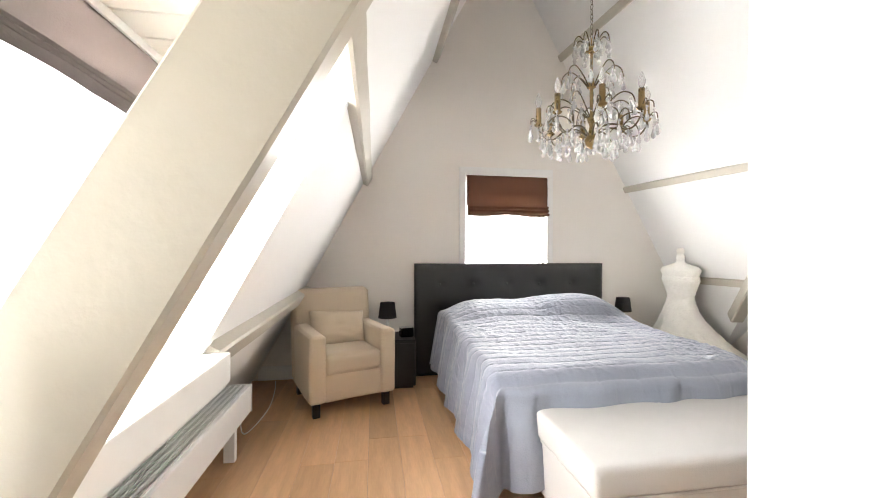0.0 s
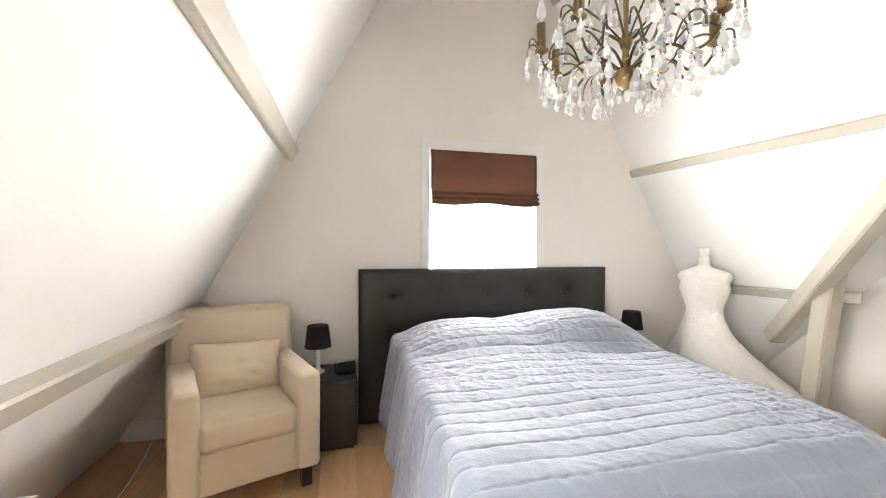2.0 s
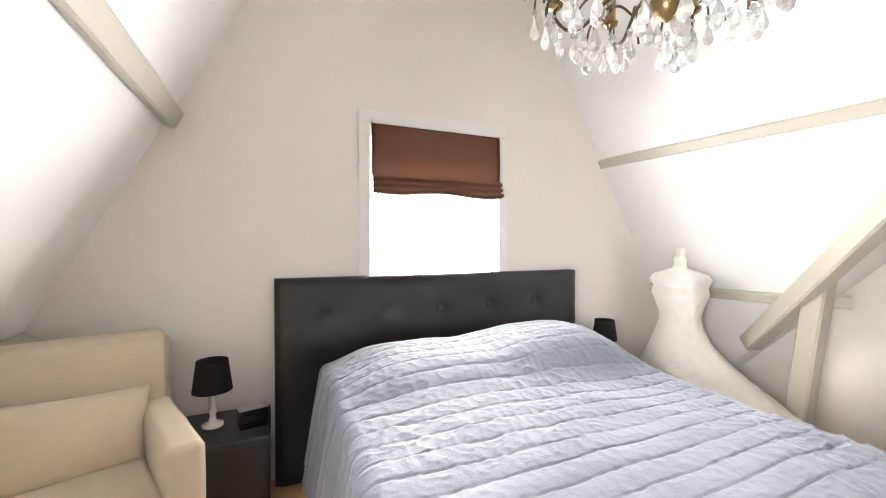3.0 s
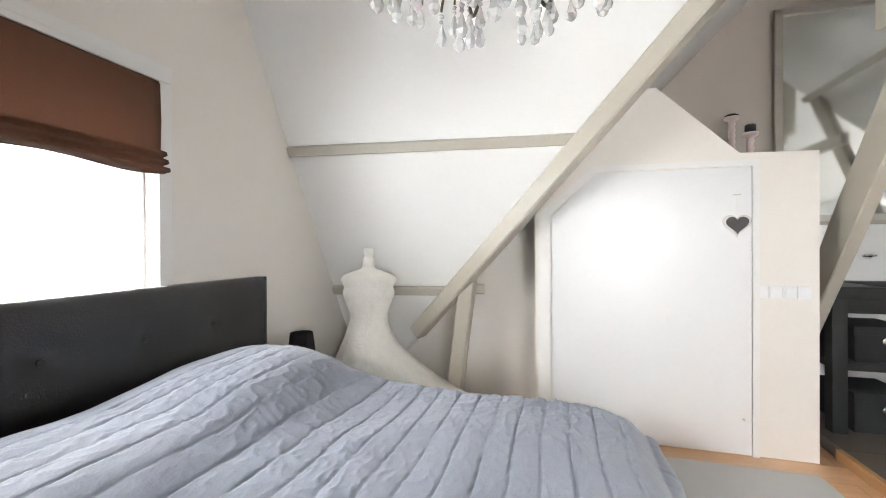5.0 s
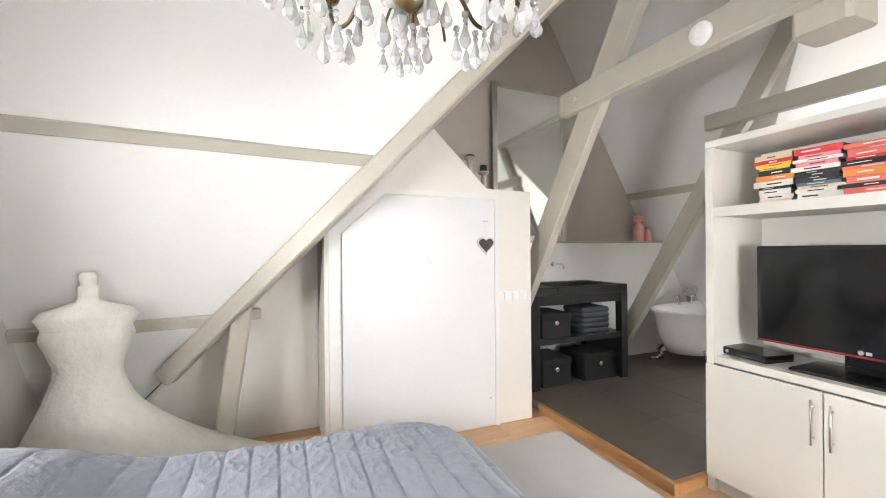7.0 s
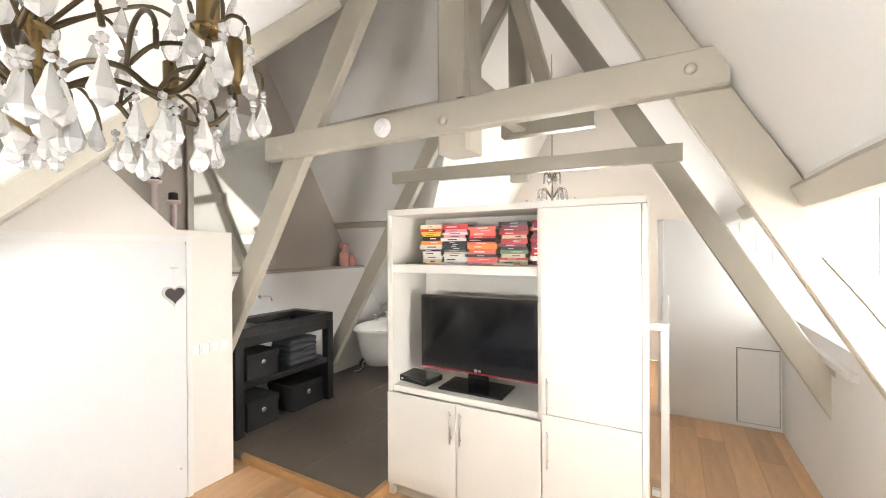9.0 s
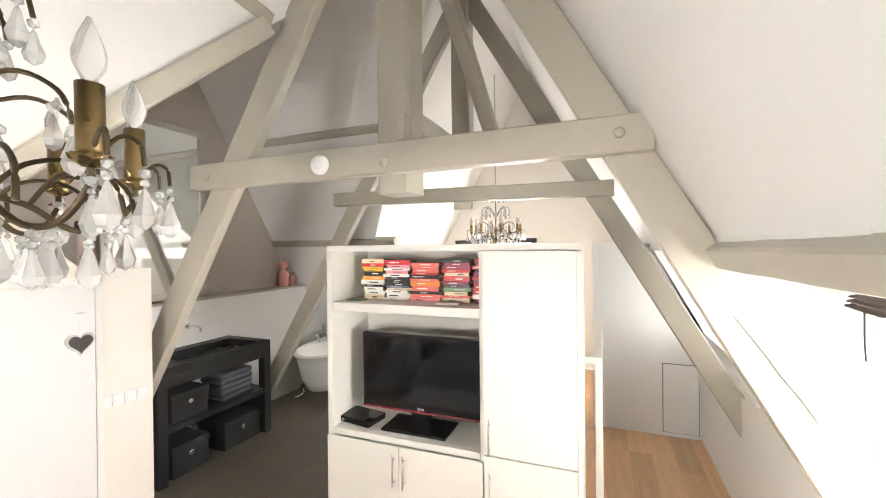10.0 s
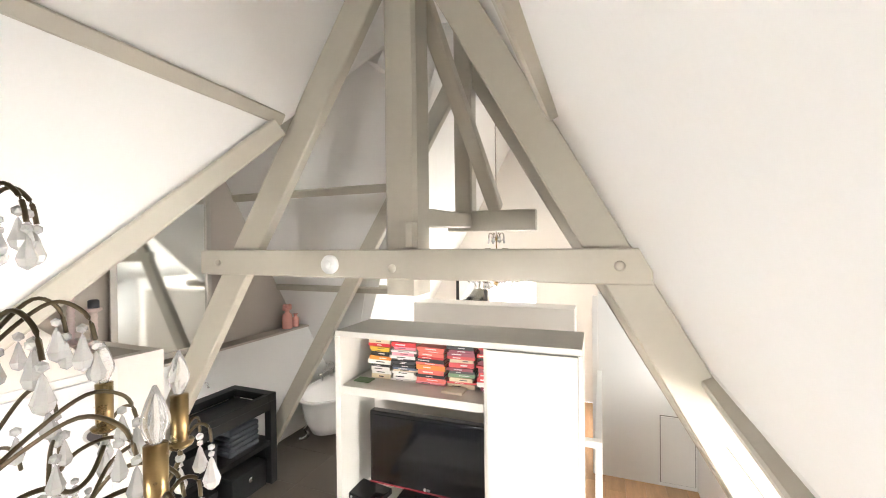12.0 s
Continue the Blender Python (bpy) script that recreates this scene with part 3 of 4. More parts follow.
for x, z in tufts:
    part("button", lathe(bmesh.new(), [(0.002, 0), (0.014, 0.003), (0.012, 0.008), (0.002, 0.010)], 10, m=pose(x, 3.602, z, 90)), LEATHER, hb)


def spread_height(x, y):
    u = (x - BX0) / (BX1 - BX0)
    z = 0.60 + 0.012 * noise.noise(Vector((x * 2.2, y * 2.2, 0.3))) + 0.008 * noise.noise(Vector((x * 6, y * 6, 1.3)))
    for cx, amp, wide in ((0.26, 0.125, 0.25), (0.72, 0.17, 0.24)):
        z += amp * math.exp(-((u - cx) / wide) ** 4) * math.exp(-((y - 3.22) / 0.36) ** 4)
    z += 0.035 * math.exp(-((y - 3.25) / 0.3) ** 2)
    z += 0.05 * math.exp(-((y - 2.75) / 0.35) ** 2) * (0.6 + 0.4 * math.sin(u * 5))
    z -= 0.02 * max(0, (1.95 - y) / 0.25)
    out = math.hypot(max(0, x - BX1 + 0.22), max(0, BY0 + 0.22 - y))
    z -= 0.9 * max(0, out - 0.12) ** 2 / 0.2
    return z


def bedspread():
    bm = bmesh.new()
    nx, ny = 300, 460
    drop_l, drop_r, drop_f = 0.55, 0.45, 0.50
    w, l = BX1 - BX0, 3.50 - BY0
    grid = []
    for j in range(ny + 1):
        row = []
        t = j / ny * (l + drop_f) - drop_f
        for i in range(nx + 1):
            s = i / nx * (w + drop_l + drop_r) - drop_l
            x, y = BX0 + min(max(s, 0), w), BY0 + max(t, 0)
            over_x = max(0, -s, s - w)
            over_y = max(0, -t)
            z = spread_height(x, y)
            r = 0.055
            sx = -1 if s < 0 else 1

            def bend(o):
                if o <= 0:
                    return 0.0, 0.0
                a = min(o / r, math.pi / 2)
                return r * math.sin(a) + 0.16 * max(0, o - r * math.pi / 2), r * (1 - math.cos(a)) + max(0, o - r * math.pi / 2) * 0.985
            ox, dx = bend(over_x)
            oy, dy = bend(over_y)
            corner = min(over_x, over_y)
            fold = 0.022 * math.sin((t if over_x > over_y else s) * 17 + 2 * noise.noise(Vector((s * 2, t * 2, 0)))) * min(1, max(over_x, over_y) / 0.2)
            x += sx * (ox + (fold if over_x > over_y else 0))
            y -= oy + (fold if over_y >= over_x and over_y > 0 else 0)
            z -= max(dx, dy) + 0.25 * min(dx, dy) if (dx or dy) else 0
            if corner > 0:
                # the surplus cloth of a corner stands out as a cone between two hollows
                b = math.sin(2 * math.atan2(over_x, over_y))
                out = math.hypot(over_x, over_y) * (0.30 * b ** 3 - 0.62 * b * (1 - b) ** 2)
                x += sx * out * 0.7
                y -= out * 0.7
            # quilting: stitched seams 9 cm apart across the bed, lengthwise ones on the foot drop, puckered cloth between
            u = abs((t + 0.006 * math.sin(s * 4) + 0.008 * noise.noise(Vector((s * 5, t * 2, 4)))) / 0.09 % 1 - 0.5) * 2
            v = abs((s + 0.006 * math.sin(t * 4)) / 0.075 % 1 - 0.5) * 2
            foot = min(1, max(0, (0.06 - t) / 0.05))
            plain = min(1, max(0, (3.36 - y) / 0.06))
            puff = -0.0105 * u ** 34 * (1 - foot) - 0.006 * v ** 18 * foot
            puff += 0.0035 * (1 - u * u) * (1 - foot)
            crease = 1 - abs(noise.noise(Vector((s * 19 + t * 7, t * 15 - s * 7, 2.0)))) * 2
            cross = 1 - abs(noise.noise(Vector((s * 9 - t * 10, t * 12 + s * 6, 9.0)))) * 2
            rumple = 0.35 + 0.65 * max(0, 0.4 + 1.6 * noise.noise(Vector((s * 1.6, t * 1.6, 6.0))))
            puff += (0.0052 * crease ** 5 * (crease > 0) + 0.0040 * cross ** 5 * (cross > 0)) * rumple * (1 - 0.8 * foot)
            puff += 0.0035 * noise.noise(Vector((s * 30, t * 9, 2.0))) * (0.2 + 0.8 * u ** 2) * (1 - foot)
            puff *= plain
            if over_x > r:
                x += sx * puff
            elif over_y > r:
                y -= puff
            else:
                z += puff
            z = max(z, 0.025 + 0.01 * corner)
            row.append(bm.verts.new((x, y, z)))
        grid.append(row)
    for a, c in zip(grid, grid[1:]):
        for k in range(nx):
            bm.faces.new((a[k], a[k + 1], c[k + 1], c[k]))
    return bm


solid("bedspread", bedspread(), QUILT, "blue-grey quilted bedspread draped over the bed", "bedspread", smooth=True)
bm = bmesh.new()
n = 80
rows = []
for j, (dx, z) in enumerate(((0.0, 0.40), (-0.012, 0.25), (-0.02, 0.12), (-0.025, 0.02))):
    rows.append([bm.verts.new((BX0 + 0.005 + dx + 0.012 * math.sin(k * 1.1) * j / 3, 1.98 + 1.50 * k / n, z + 0.008 * math.sin(k * 0.7))) for k in range(n + 1)])
for a, c in zip(rows, rows[1:]):
    for k in range(n):
        bm.faces.new((a[k], a[k + 1], c[k + 1], c[k]))
bmesh.ops.solidify(bm, geom=bm.faces[:], thickness=0.004)
solid("valance", bm, SHEET, "white pleated bed valance below the bedspread", "bed linen", smooth=True)

# bench at the foot of the bed
bench = thing("bench", "light grey upholstered storage bench at the foot of the bed", "bench")
bm = boxed((0.985, 1.09, 0.02), (2.345, 1.63, 0.285), 0.02, 3)
part("body", bm, GREYCLOTH, bench)
bm = boxed((0.965, 1.07, 0.295), (2.365, 1.65, 0.425), 0.035, 4)
part("lid", bm, GREYCLOTH, bench, smooth=True)
part("piping", boxed((0.975, 1.08, 0.284), (2.355, 1.64, 0.297), 0.005), GREYCLOTH, bench)
for x in (1.05, 2.28):
    for y in (1.15, 1.58):
        part("foot", lathe(bmesh.new(), [(0.02, 0), (0.024, 0.022)], 10, (x, y, 0)), DARKWOOD, bench)


# armchair
def soft_box(lo, hi, bevel, puff=0.0, seed=0):
    """A stuffed block: rounded edges, slightly bulging faces, small unevenness."""
    n = 16
    bm = boxed((0, 0, 0), (1, 1, 1))
    bmesh.ops.subdivide_edges(bm, edges=bm.edges[:], cuts=n - 1, use_grid_fill=True)
    size = [hi[i] - lo[i] for i in range(3)]
    r = min(bevel, 0.45 * min(size))
    for v in bm.verts:
        p = []
        for i in range(3):
            k = v.co[i] * n
            if k <= 4:
                p.append(r * k / 4)
            elif k >= n - 4:
                p.append(size[i] - r * (n - k) / 4)
            else:
                p.append(r + (size[i] - 2 * r) * (k - 4) / (n - 8))
        q = Vector([min(max(p[i], r), size[i] - r) for i in range(3)])
        d = Vector(p) - q
        if d.length > 1e-6:
            big = max(abs(c) for c in d)
            p = q + d.normalized() * big
        u = [2 * v.co[i] - 1 for i in range(3)]
        out = Vector((0, 0, 0))
        for i in range(3):
            if abs(u[i]) > 0.999:
                a, b = [u[k] for k in range(3) if k != i]
                out[i] += math.copysign(puff * (1 - a * a) * (1 - b * b), u[i])
        v.co = Vector(p) + out + Vector(lo)
        v.co += noise.noise_vector(v.co * 6 + Vector((seed, 0, 0))) * 0.0035
    return bm


ch = thing("armchair", "beige upholstered armchair with square arms on dark feet", "armchair")
part("seat_frame", soft_box((-0.30, -0.33, 0.10), (0.30, 0.30, 0.30), 0.02), BEIGE, ch, smooth=True)
part("seat_cushion", soft_box((-0.205, -0.345, 0.295), (0.205, 0.18, 0.425), 0.028, 0.014, 1), BEIGE, ch, smooth=True)
for x in (-0.315, 0.205):
    part("armrest", soft_box((x, -0.35, 0.105), (x + 0.11, 0.26, 0.575), 0.022, 0.004, 2 + x), BEIGE, ch, smooth=True)
bm = soft_box((-0.315, 0.16, 0.12), (0.315, 0.31, 0.835), 0.028, 0.010, 4)
for v in bm.verts:
    v.co.y += max(0, v.co.z - 0.3) * 0.16
part("backrest", bm, BEIGE, ch, smooth=True)
for x in (-0.26, 0.26):
    for y in (-0.29, 0.25):
        part("foot", boxed((x - 0.025, y - 0.025, 0), (x + 0.025, y + 0.025, 0.105), 0.004), DARKWOOD, ch)
ch.matrix_world = pose(-0.10, 3.12, 0, 0, 0, 21) @ Matrix.Scale(1.04, 4)


def pillow(bm, w, h, d):
    n = 18
    for side in (1, -1):
        rows = []
        for j in range(n + 1):
            row = []
            for i in range(n + 1):
                u, v = 2 * i / n - 1, 2 * j / n - 1
                t = max(0, (1 - u ** 4) * (1 - v ** 4)) ** 0.5
                pinch = 1 - 0.06 * (u * u * (1 - v * v) * 0 + v * v * (1 - u * u) + u * u * (1 - v * v))
                wr = (0.012 * noise.noise(Vector((u * 3, v * 4 + side, 3))) + 0.012 * noise.noise(Vector((u * 2 + v * 3, v * 7 + side, 9))) * max(0, -v + 0.2)) * t
                row.append(bm.verts.new((u * w / 2 * pinch, side * (d / 2 * t + wr), v * h / 2 * pinch)))
            rows.append(row)
        for a, c in zip(rows, rows[1:]):
            for k in range(n):
                bm.faces.new((a[k], a[k + 1], c[k + 1], c[k]))
    bmesh.ops.remove_doubles(bm, verts=bm.verts[:], dist=0.0005)
    return bm


pl = solid("cushion", pillow(bmesh.new(), 0.48, 0.31, 0.18), BEIGE, "crumpled beige cushion leaning on the armchair back", "cushion", smooth=True)
pl.matrix_world = pose(-0.10, 3.12, 0, 0, 0, 21) @ pose(0.0, 0.085, 0.555, -22, 4, 3)


# nightstands, bedside lamps, clock
def nightstand(x, y):
    s = thing("nightstand", "small black leather nightstand beside the bed", "nightstand", (x, y, 0), 0, "nightstands")
    part("body", boxed((-0.19, -0.19, 0.02), (0.19, 0.19, 0.43), 0.012), LEATHER, s)
    part("drawer_front", boxed((-0.175, -0.198, 0.05), (0.175, -0.188, 0.40), 0.004), LEATHER, s)
    part("plinth", boxed((-0.17, -0.17, 0), (0.17, 0.17, 0.022)), LEATHER, s)
    return s


def table_lamp(x, y, z):
    s = thing("table_lamp", "bedside lamp with a grey shade on a white turned foot", "lamp", (x, y, z), 0, "bedside lamps")
    part("foot", lathe(bmesh.new(), [(0.045, 0), (0.045, 0.012), (0.018, 0.022), (0.012, 0.05), (0.02, 0.07), (0.011, 0.09), (0.017, 0.12), (0.010, 0.14), (0.009, 0.20)], 16), CERAMIC, s, smooth=True)
    bm = bmesh.new()
    lo = [bm.verts.new((0.084 * math.cos(a), 0.084 * math.sin(a), 0.165)) for a in [k * math.pi / 14 for k in range(28)]]
    hi = [bm.verts.new((0.066 * math.cos(a), 0.066 * math.sin(a), 0.305)) for a in [k * math.pi / 14 for k in range(28)]]
    for k in range(28):
        bm.faces.new((lo[k], lo[(k + 1) % 28], hi[(k + 1) % 28], hi[k]))
    bmesh.ops.solidify(bm, geom=bm.faces[:], thickness=0.003)
    part("shade", bm, SHADE, s, smooth=True)
    return s


nightstand(0.345, 3.43)
nightstand(2.76, 3.47)
table_lamp(0.29, 3.44, 0.43)
table_lamp(2.70, 3.48, 0.43)
ck = thing("clock_radio", "small black clock radio with a silver rim on the nightstand", "clock", (0.46, 3.37, 0.43), 14)
part("body", boxed((-0.06, -0.035, 0), (0.06, 0.035, 0.085), 0.012, 3), PLASTIC, ck)
part("display", boxed((-0.05, -0.038, 0.015), (0.05, -0.0355, 0.07), 0.001), SCREEN, ck)
part("rim", boxed((-0.063, -0.03, 0.084), (0.063, 0.03, 0.09), 0.002), STEEL, ck)

# dress form with a wedding dress: one plain mesh
prof = [(0.028, 1.245), (0.040, 1.225), (0.036, 1.195), (0.03, 1.18), (0.042, 1.17), (0.042, 1.12), (0.05, 1.10), (0.15, 1.055), (0.172, 1.02), (0.15, 0.97), (0.158, 0.92), (0.14, 0.86), (0.115, 0.77),
        (0.125, 0.70), (0.15, 0.62), (0.19, 0.50), (0.25, 0.36), (0.33, 0.20), (0.42, 0.06), (0.46, 0.012)]
bm = bmesh.new()
N = 150
rings = []
levels = [(Vector((r, 0, z))) for r, z in prof[:9]] + flow([(r, 0, z) for r, z in prof[9:]], 9)
for q in levels:
    r, z = q.x, q.z
    ring = []
    for k in range(N):
        a = 2 * math.pi * k / N
        flat = 0.72 if z > 0.7 else 0.85 - 0.13 * max(0, (z - 0.5) / 0.2)
        low = max(0, (0.62 - z) / 0.62)
        rr = r * (1.16 if z < 1.1 else 1.0) * (1 + 0.045 * math.sin(a * 11 + z * 3 + 1.5 * math.sin(a * 2)) * low)
        x, y = rr * math.cos(a) * flat, rr * math.sin(a)
        if z < 0.62:
            train = low ** 1.5
            y -= train * max(0, -math.sin(a)) * 0.52
            x += train * (0.08 - 0.10 * max(0, -math.cos(a)))
        p = Vector((x, y, z))
        if z < 1.06:
            out = Vector((math.cos(a), math.sin(a), 0.25))
            frill = 0.5 - abs(noise.noise(Vector((x * 17, y * 17, z * 11))))
            petal = noise.noise(Vector((x * 42, y * 42, z * 36)))
            p += out * ((0.004 + 0.030 * low) * frill + (0.0025 + 0.010 * low) * petal)
        p.z = max(p.z, 0.006)
        ring.append(bm.verts.new(p))
    rings.append(ring)
for hi, lo in zip(rings, rings[1:]):
    for k in range(N):
        j = (k + 1) % N
        bm.faces.new((lo[k], lo[j], hi[j], hi[k]))
bm.faces.new(rings[0])
bm.faces.new(list(reversed(rings[-1])))
dress = solid("dress_form", bm, LACE, "headless dress form wearing an ivory lace wedding dress", "dress form", smooth=True)
dress.matrix_world = pose(3.20, 3.28, 0, 0, 0, 12)

# convector under the dormer
rad = thing("radiator", "low white convector radiator with a slotted top grille", "radiator")
part("casing", boxed((-0.755, 0.60, 0.20), (-0.595, 2.42, 0.365), 0.006), TRIM, rad)
for k in range(9):
    part("grille_slat", boxed((-0.745 + k * 0.0155, 0.63, 0.366), (-0.737 + k * 0.0155, 2.40, 0.374)), STEEL if k % 2 else TRIM, rad)
part("end_cap", boxed((-0.759, 2.42, 0.196), (-0.591, 2.432, 0.369), 0.003), TRIM, rad)
for y in (0.8, 2.2):
    part("leg", boxed((-0.675, y - 0.02, 0), (-0.615, y + 0.02, 0.2), 0.003), TRIM, rad)
solid("cable", tube(bmesh.new(), [(-0.72, 3.6, 0.012), (-0.66, 3.3, 0.008), (-0.62, 2.9, 0.008), (-0.66, 2.5, 0.02), (-0.66, 2.425, 0.22)], 0.004), SHEET, "thin white cable on the floor by the radiator", "cable", smooth=True)

# closet door with heart and switches
door = thing("door_1", "white lacquered closet door with a cut corner", "door", kind="structure")
slabpts = [(CX - 0.004, 2.02, 0.02), (CX - 0.004, 2.02, 1.45), (CX - 0.004, 1.735, 1.715), (CX - 0.004, 0.89, 1.705), (CX - 0.004, 0.89, 0.02)]
part("leaf", slab(bmesh.new(), slabpts, (-0.022, 0, 0)), GLOSS, door)
frm = [(2.105, 0.0), (2.105, 1.47), (1.755, 1.765), (0.845, 1.755), (0.845, 0.0)]
inn = [(2.03, 0.0), (2.03, 1.455), (1.738, 1.727), (0.882, 1.717), (0.882, 0.0)]
bm = bmesh.new()
for i in range(4):
    a, b, c, d = frm[i], frm[i + 1], inn[i + 1], inn[i]
    slab(bm, [(CX - 0.003, *a), (CX - 0.003, *b), (CX - 0.003, *c), (CX - 0.003, *d)], (-0.014, 0, 0))
part("door_frame", bm, TRIM, door)
part("keyhole", lathe(bmesh.new(), [(0.008, 0), (0.008, 0.004)], 10, m=pose(CX - 0.026, 0.93, 0.22, 0, -90, 0)), STEEL, door)
heart = thing("heart_pendant", "dark metal heart in a white heart frame on a white ribbon", "decoration", (CX - 0.03, 0.965, 1.375))


def heart_shape(s, x0, x1):
    pts = []
    for k in range(36):
        a = 2 * math.pi * k / 36
        pts.append((0, s * 16 * math.sin(a) ** 3, s * (13 * math.cos(a) - 5 * math.cos(2 * a) - 2 * math.cos(3 * a) - math.cos(4 * a))))
    return slab(bmesh.new(), [(x0, p[1], p[2]) for p in pts], (x1 - x0, 0, 0))


part("frame", heart_shape(0.0046, -0.004, 0.004), STEEL, heart)
part("heart", heart_shape(0.0036, -0.012, -0.0045), SHADE, heart)
part("ribbon", boxed((-0.002, -0.004, 0.06), (0.0, 0.004, 0.17)), SHEET, heart)
part("hook", boxed((-0.006, -0.02, 0.17), (0.0, 0.02, 0.178), 0.001), STEEL, heart)
sw = thing("light_switch", "row of white light switches on the closet wall", "switch")
for k in range(4):
    f = part("plate", boxed((CX - 0.012, 0.592 + 0.069 * k, 0.94), (CX - 0.001, 0.659 + 0.069 * k, 1.012), 0.003), SWITCH, sw)
    part("rocker", boxed((CX - 0.016, 0.604 + 0.069 * k, 0.952), (CX - 0.011, 0.647 + 0.069 * k, 1.0), 0.002), SWITCH, f)


# candle stands on the closet
def candlestick(x, y, h, candle):
    c = thing("candlestick", "pink turned candlestick with a dark candle on the closet top" if candle else "pink turned candlestick on the closet top", "candlestick", (x, y, 1.79), 0, "candlesticks")
    p = [(0.045, 0), (0.045, 0.012), (0.02, 0.03)]
    k = 0
    while p[-1][1] < h - 0.06:
        p += [(0.026 if k % 2 else 0.019, p[-1][1] + 0.022)]
        k += 1
    p += [(0.022, h - 0.035), (0.05, h - 0.02), (0.05, h)]
    part("stand", lathe(bmesh.new(), p, 16), PINKWOOD, c, smooth=True)
    if candle:
        part("candle", lathe(bmesh.new(), [(0.034, h), (0.034, h + 0.055), (0.02, h + 0.062)], 14), WAXBLACK, c, smooth=True)
    else:
        part("candle", lathe(bmesh.new(), [(0.046, h), (0.048, h + 0.01), (0.03, h + 0.022)], 14), DARKWOOD, c, smooth=True)
    return c


candlestick(4.16, 0.70, 0.44, False)
candlestick(3.99, 0.645, 0.27, True)

# ---- bathroom corner ----
mir = thing("mirror", "tall silver-framed mirror standing on the bathroom ledge", "mirror")
MY0, MY1, MZ0, MZ1 = -0.64, 0.31, 1.43, 3.13
part("glass", boxed((4.425, MY0 + 0.05, MZ0 + 0.05), (4.43, MY1 - 0.05, MZ1 - 0.05)), MIRROR, mir)
part("backing", boxed((4.432, MY0 + 0.02, MZ0 + 0.02), (4.455, MY1 - 0.02, MZ1 - 0.02)), DARKWOOD, mir)
for lo, hi in (((MY0, MZ0), (MY0 + 0.055, MZ1)), ((MY1 - 0.055, MZ0), (MY1, MZ1)), ((MY0, MZ0), (MY1, MZ0 + 0.055)), ((MY0, MZ1 - 0.055), (MY1, MZ1))):
    part("frame", boxed((4.405, lo[0], lo[1]), (4.432, hi[0], hi[1]), 0.008, 3), SILVER, mir)

van = thing("vanity", "black stone washbasin vanity with an open shelf", "vanity")
VX0, VX1, VY0, VY1 = 3.70, 4.285, -0.80, 0.32
bm = bmesh.new()
for lo, hi in (((VX0, VY0, 0.91), (VX1, VY0 + 0.10, 0.985)), ((VX0, VY1 - 0.28, 0.91), (VX1, VY1, 0.985)), ((VX0, VY0 + 0.10, 0.91), (VX0 + 0.06, VY1 - 0.28, 0.985)), ((VX1 - 0.12, VY0 + 0.10, 0.91), (VX1, VY1 - 0.28, 0.985))):
    box(bm, lo, hi, 0.004, 1)
part("top", bm, STONE, van)
part("basin", boxed((VX0 + 0.06, VY0 + 0.10, 0.84), (VX1 - 0.12, VY1 - 0.28, 0.905), 0.004), STONE, van)
part("apron", boxed((VX0 + 0.01, VY0 + 0.01, 0.82), (VX0 + 0.05, VY1 - 0.01, 0.909), 0.003), STONE, van)
part("shelf", boxed((VX0 + 0.01, VY0 + 0.02, 0.46), (VX1 - 0.01, VY1 - 0.02, 0.51), 0.004), STONE, van)
for x in (VX0, VX1 - 0.08):
    for y in (VY0, VY1 - 0.08):
        part("leg", boxed((x, y, 0.06), (x + 0.08, y + 0.08, 0.91), 0.004), STONE, van)
part("side_panel", boxed((VX0 + 0.08, VY0 + 0.015, 0.06), (VX1 - 0.08, VY0 + 0.05, 0.46), 0.003), STONE, van)


def storage_box(x, y, z, w, d, h):
    s = thing("storage_box", "black fabric storage box with a round metal eyelet", "box", (x, y, z), 0, "storage boxes in the vanity")
    part("body", boxed((-d / 2, -w / 2, 0), (d / 2, w / 2, h), 0.008), BLACKBOX, s)
    part("lid", boxed((-d / 2 - 0.006, -w / 2 - 0.006, h - 0.05), (d / 2 + 0.006, w / 2 + 0.006, h + 0.006), 0.006), BLACKBOX, s)
    part("eyelet", lathe(bmesh.new(), [(0.012, 0), (0.024, 0), (0.024, 0.006), (0.012, 0.006)], 16, m=pose(-d / 2 - 0.004, 0, h * 0.62, 0, -90, 0)), CHROME, s, smooth=True)


storage_box(3.93, 0.02, 0.51, 0.32, 0.36, 0.22)
storage_box(3.93, 0.02, 0.06, 0.32, 0.36, 0.25)
storage_box(3.93, -0.50, 0.06, 0.40, 0.36, 0.25)
tw = thing("towel_stack", "stack of folded dark grey towels on the vanity shelf", "towels", (3.92, -0.47, 0.51))
for k in range(5):
    bm = soft_box((-0.15, -0.17, 0.05 * k), (0.15, 0.17, 0.05 * k + 0.049), 0.02, 0.004, k)
    part("towel", bm, TOWEL, tw, smooth=True)
tap = thing("wall_tap", "chrome wall-mounted basin tap with a cross handle", "tap", (4.288, -0.28, 1.17))
part("spout", tube(bmesh.new(), [(0, -0.06, 0), (-0.10, -0.06, 0.005), (-0.17, -0.06, 0.0), (-0.19, -0.06, -0.04)], 0.011, 10), CHROME, tap, smooth=True)
part("plate", lathe(bmesh.new(), [(0.028, 0), (0.026, 0.012)], 16, m=pose(0, -0.06, 0, 0, -90, 0)), CHROME, tap)
part("handle", tube(bmesh.new(), [(0, 0.09, 0), (-0.06, 0.09, 0)], 0.012, 10), CHROME, tap, smooth=True)
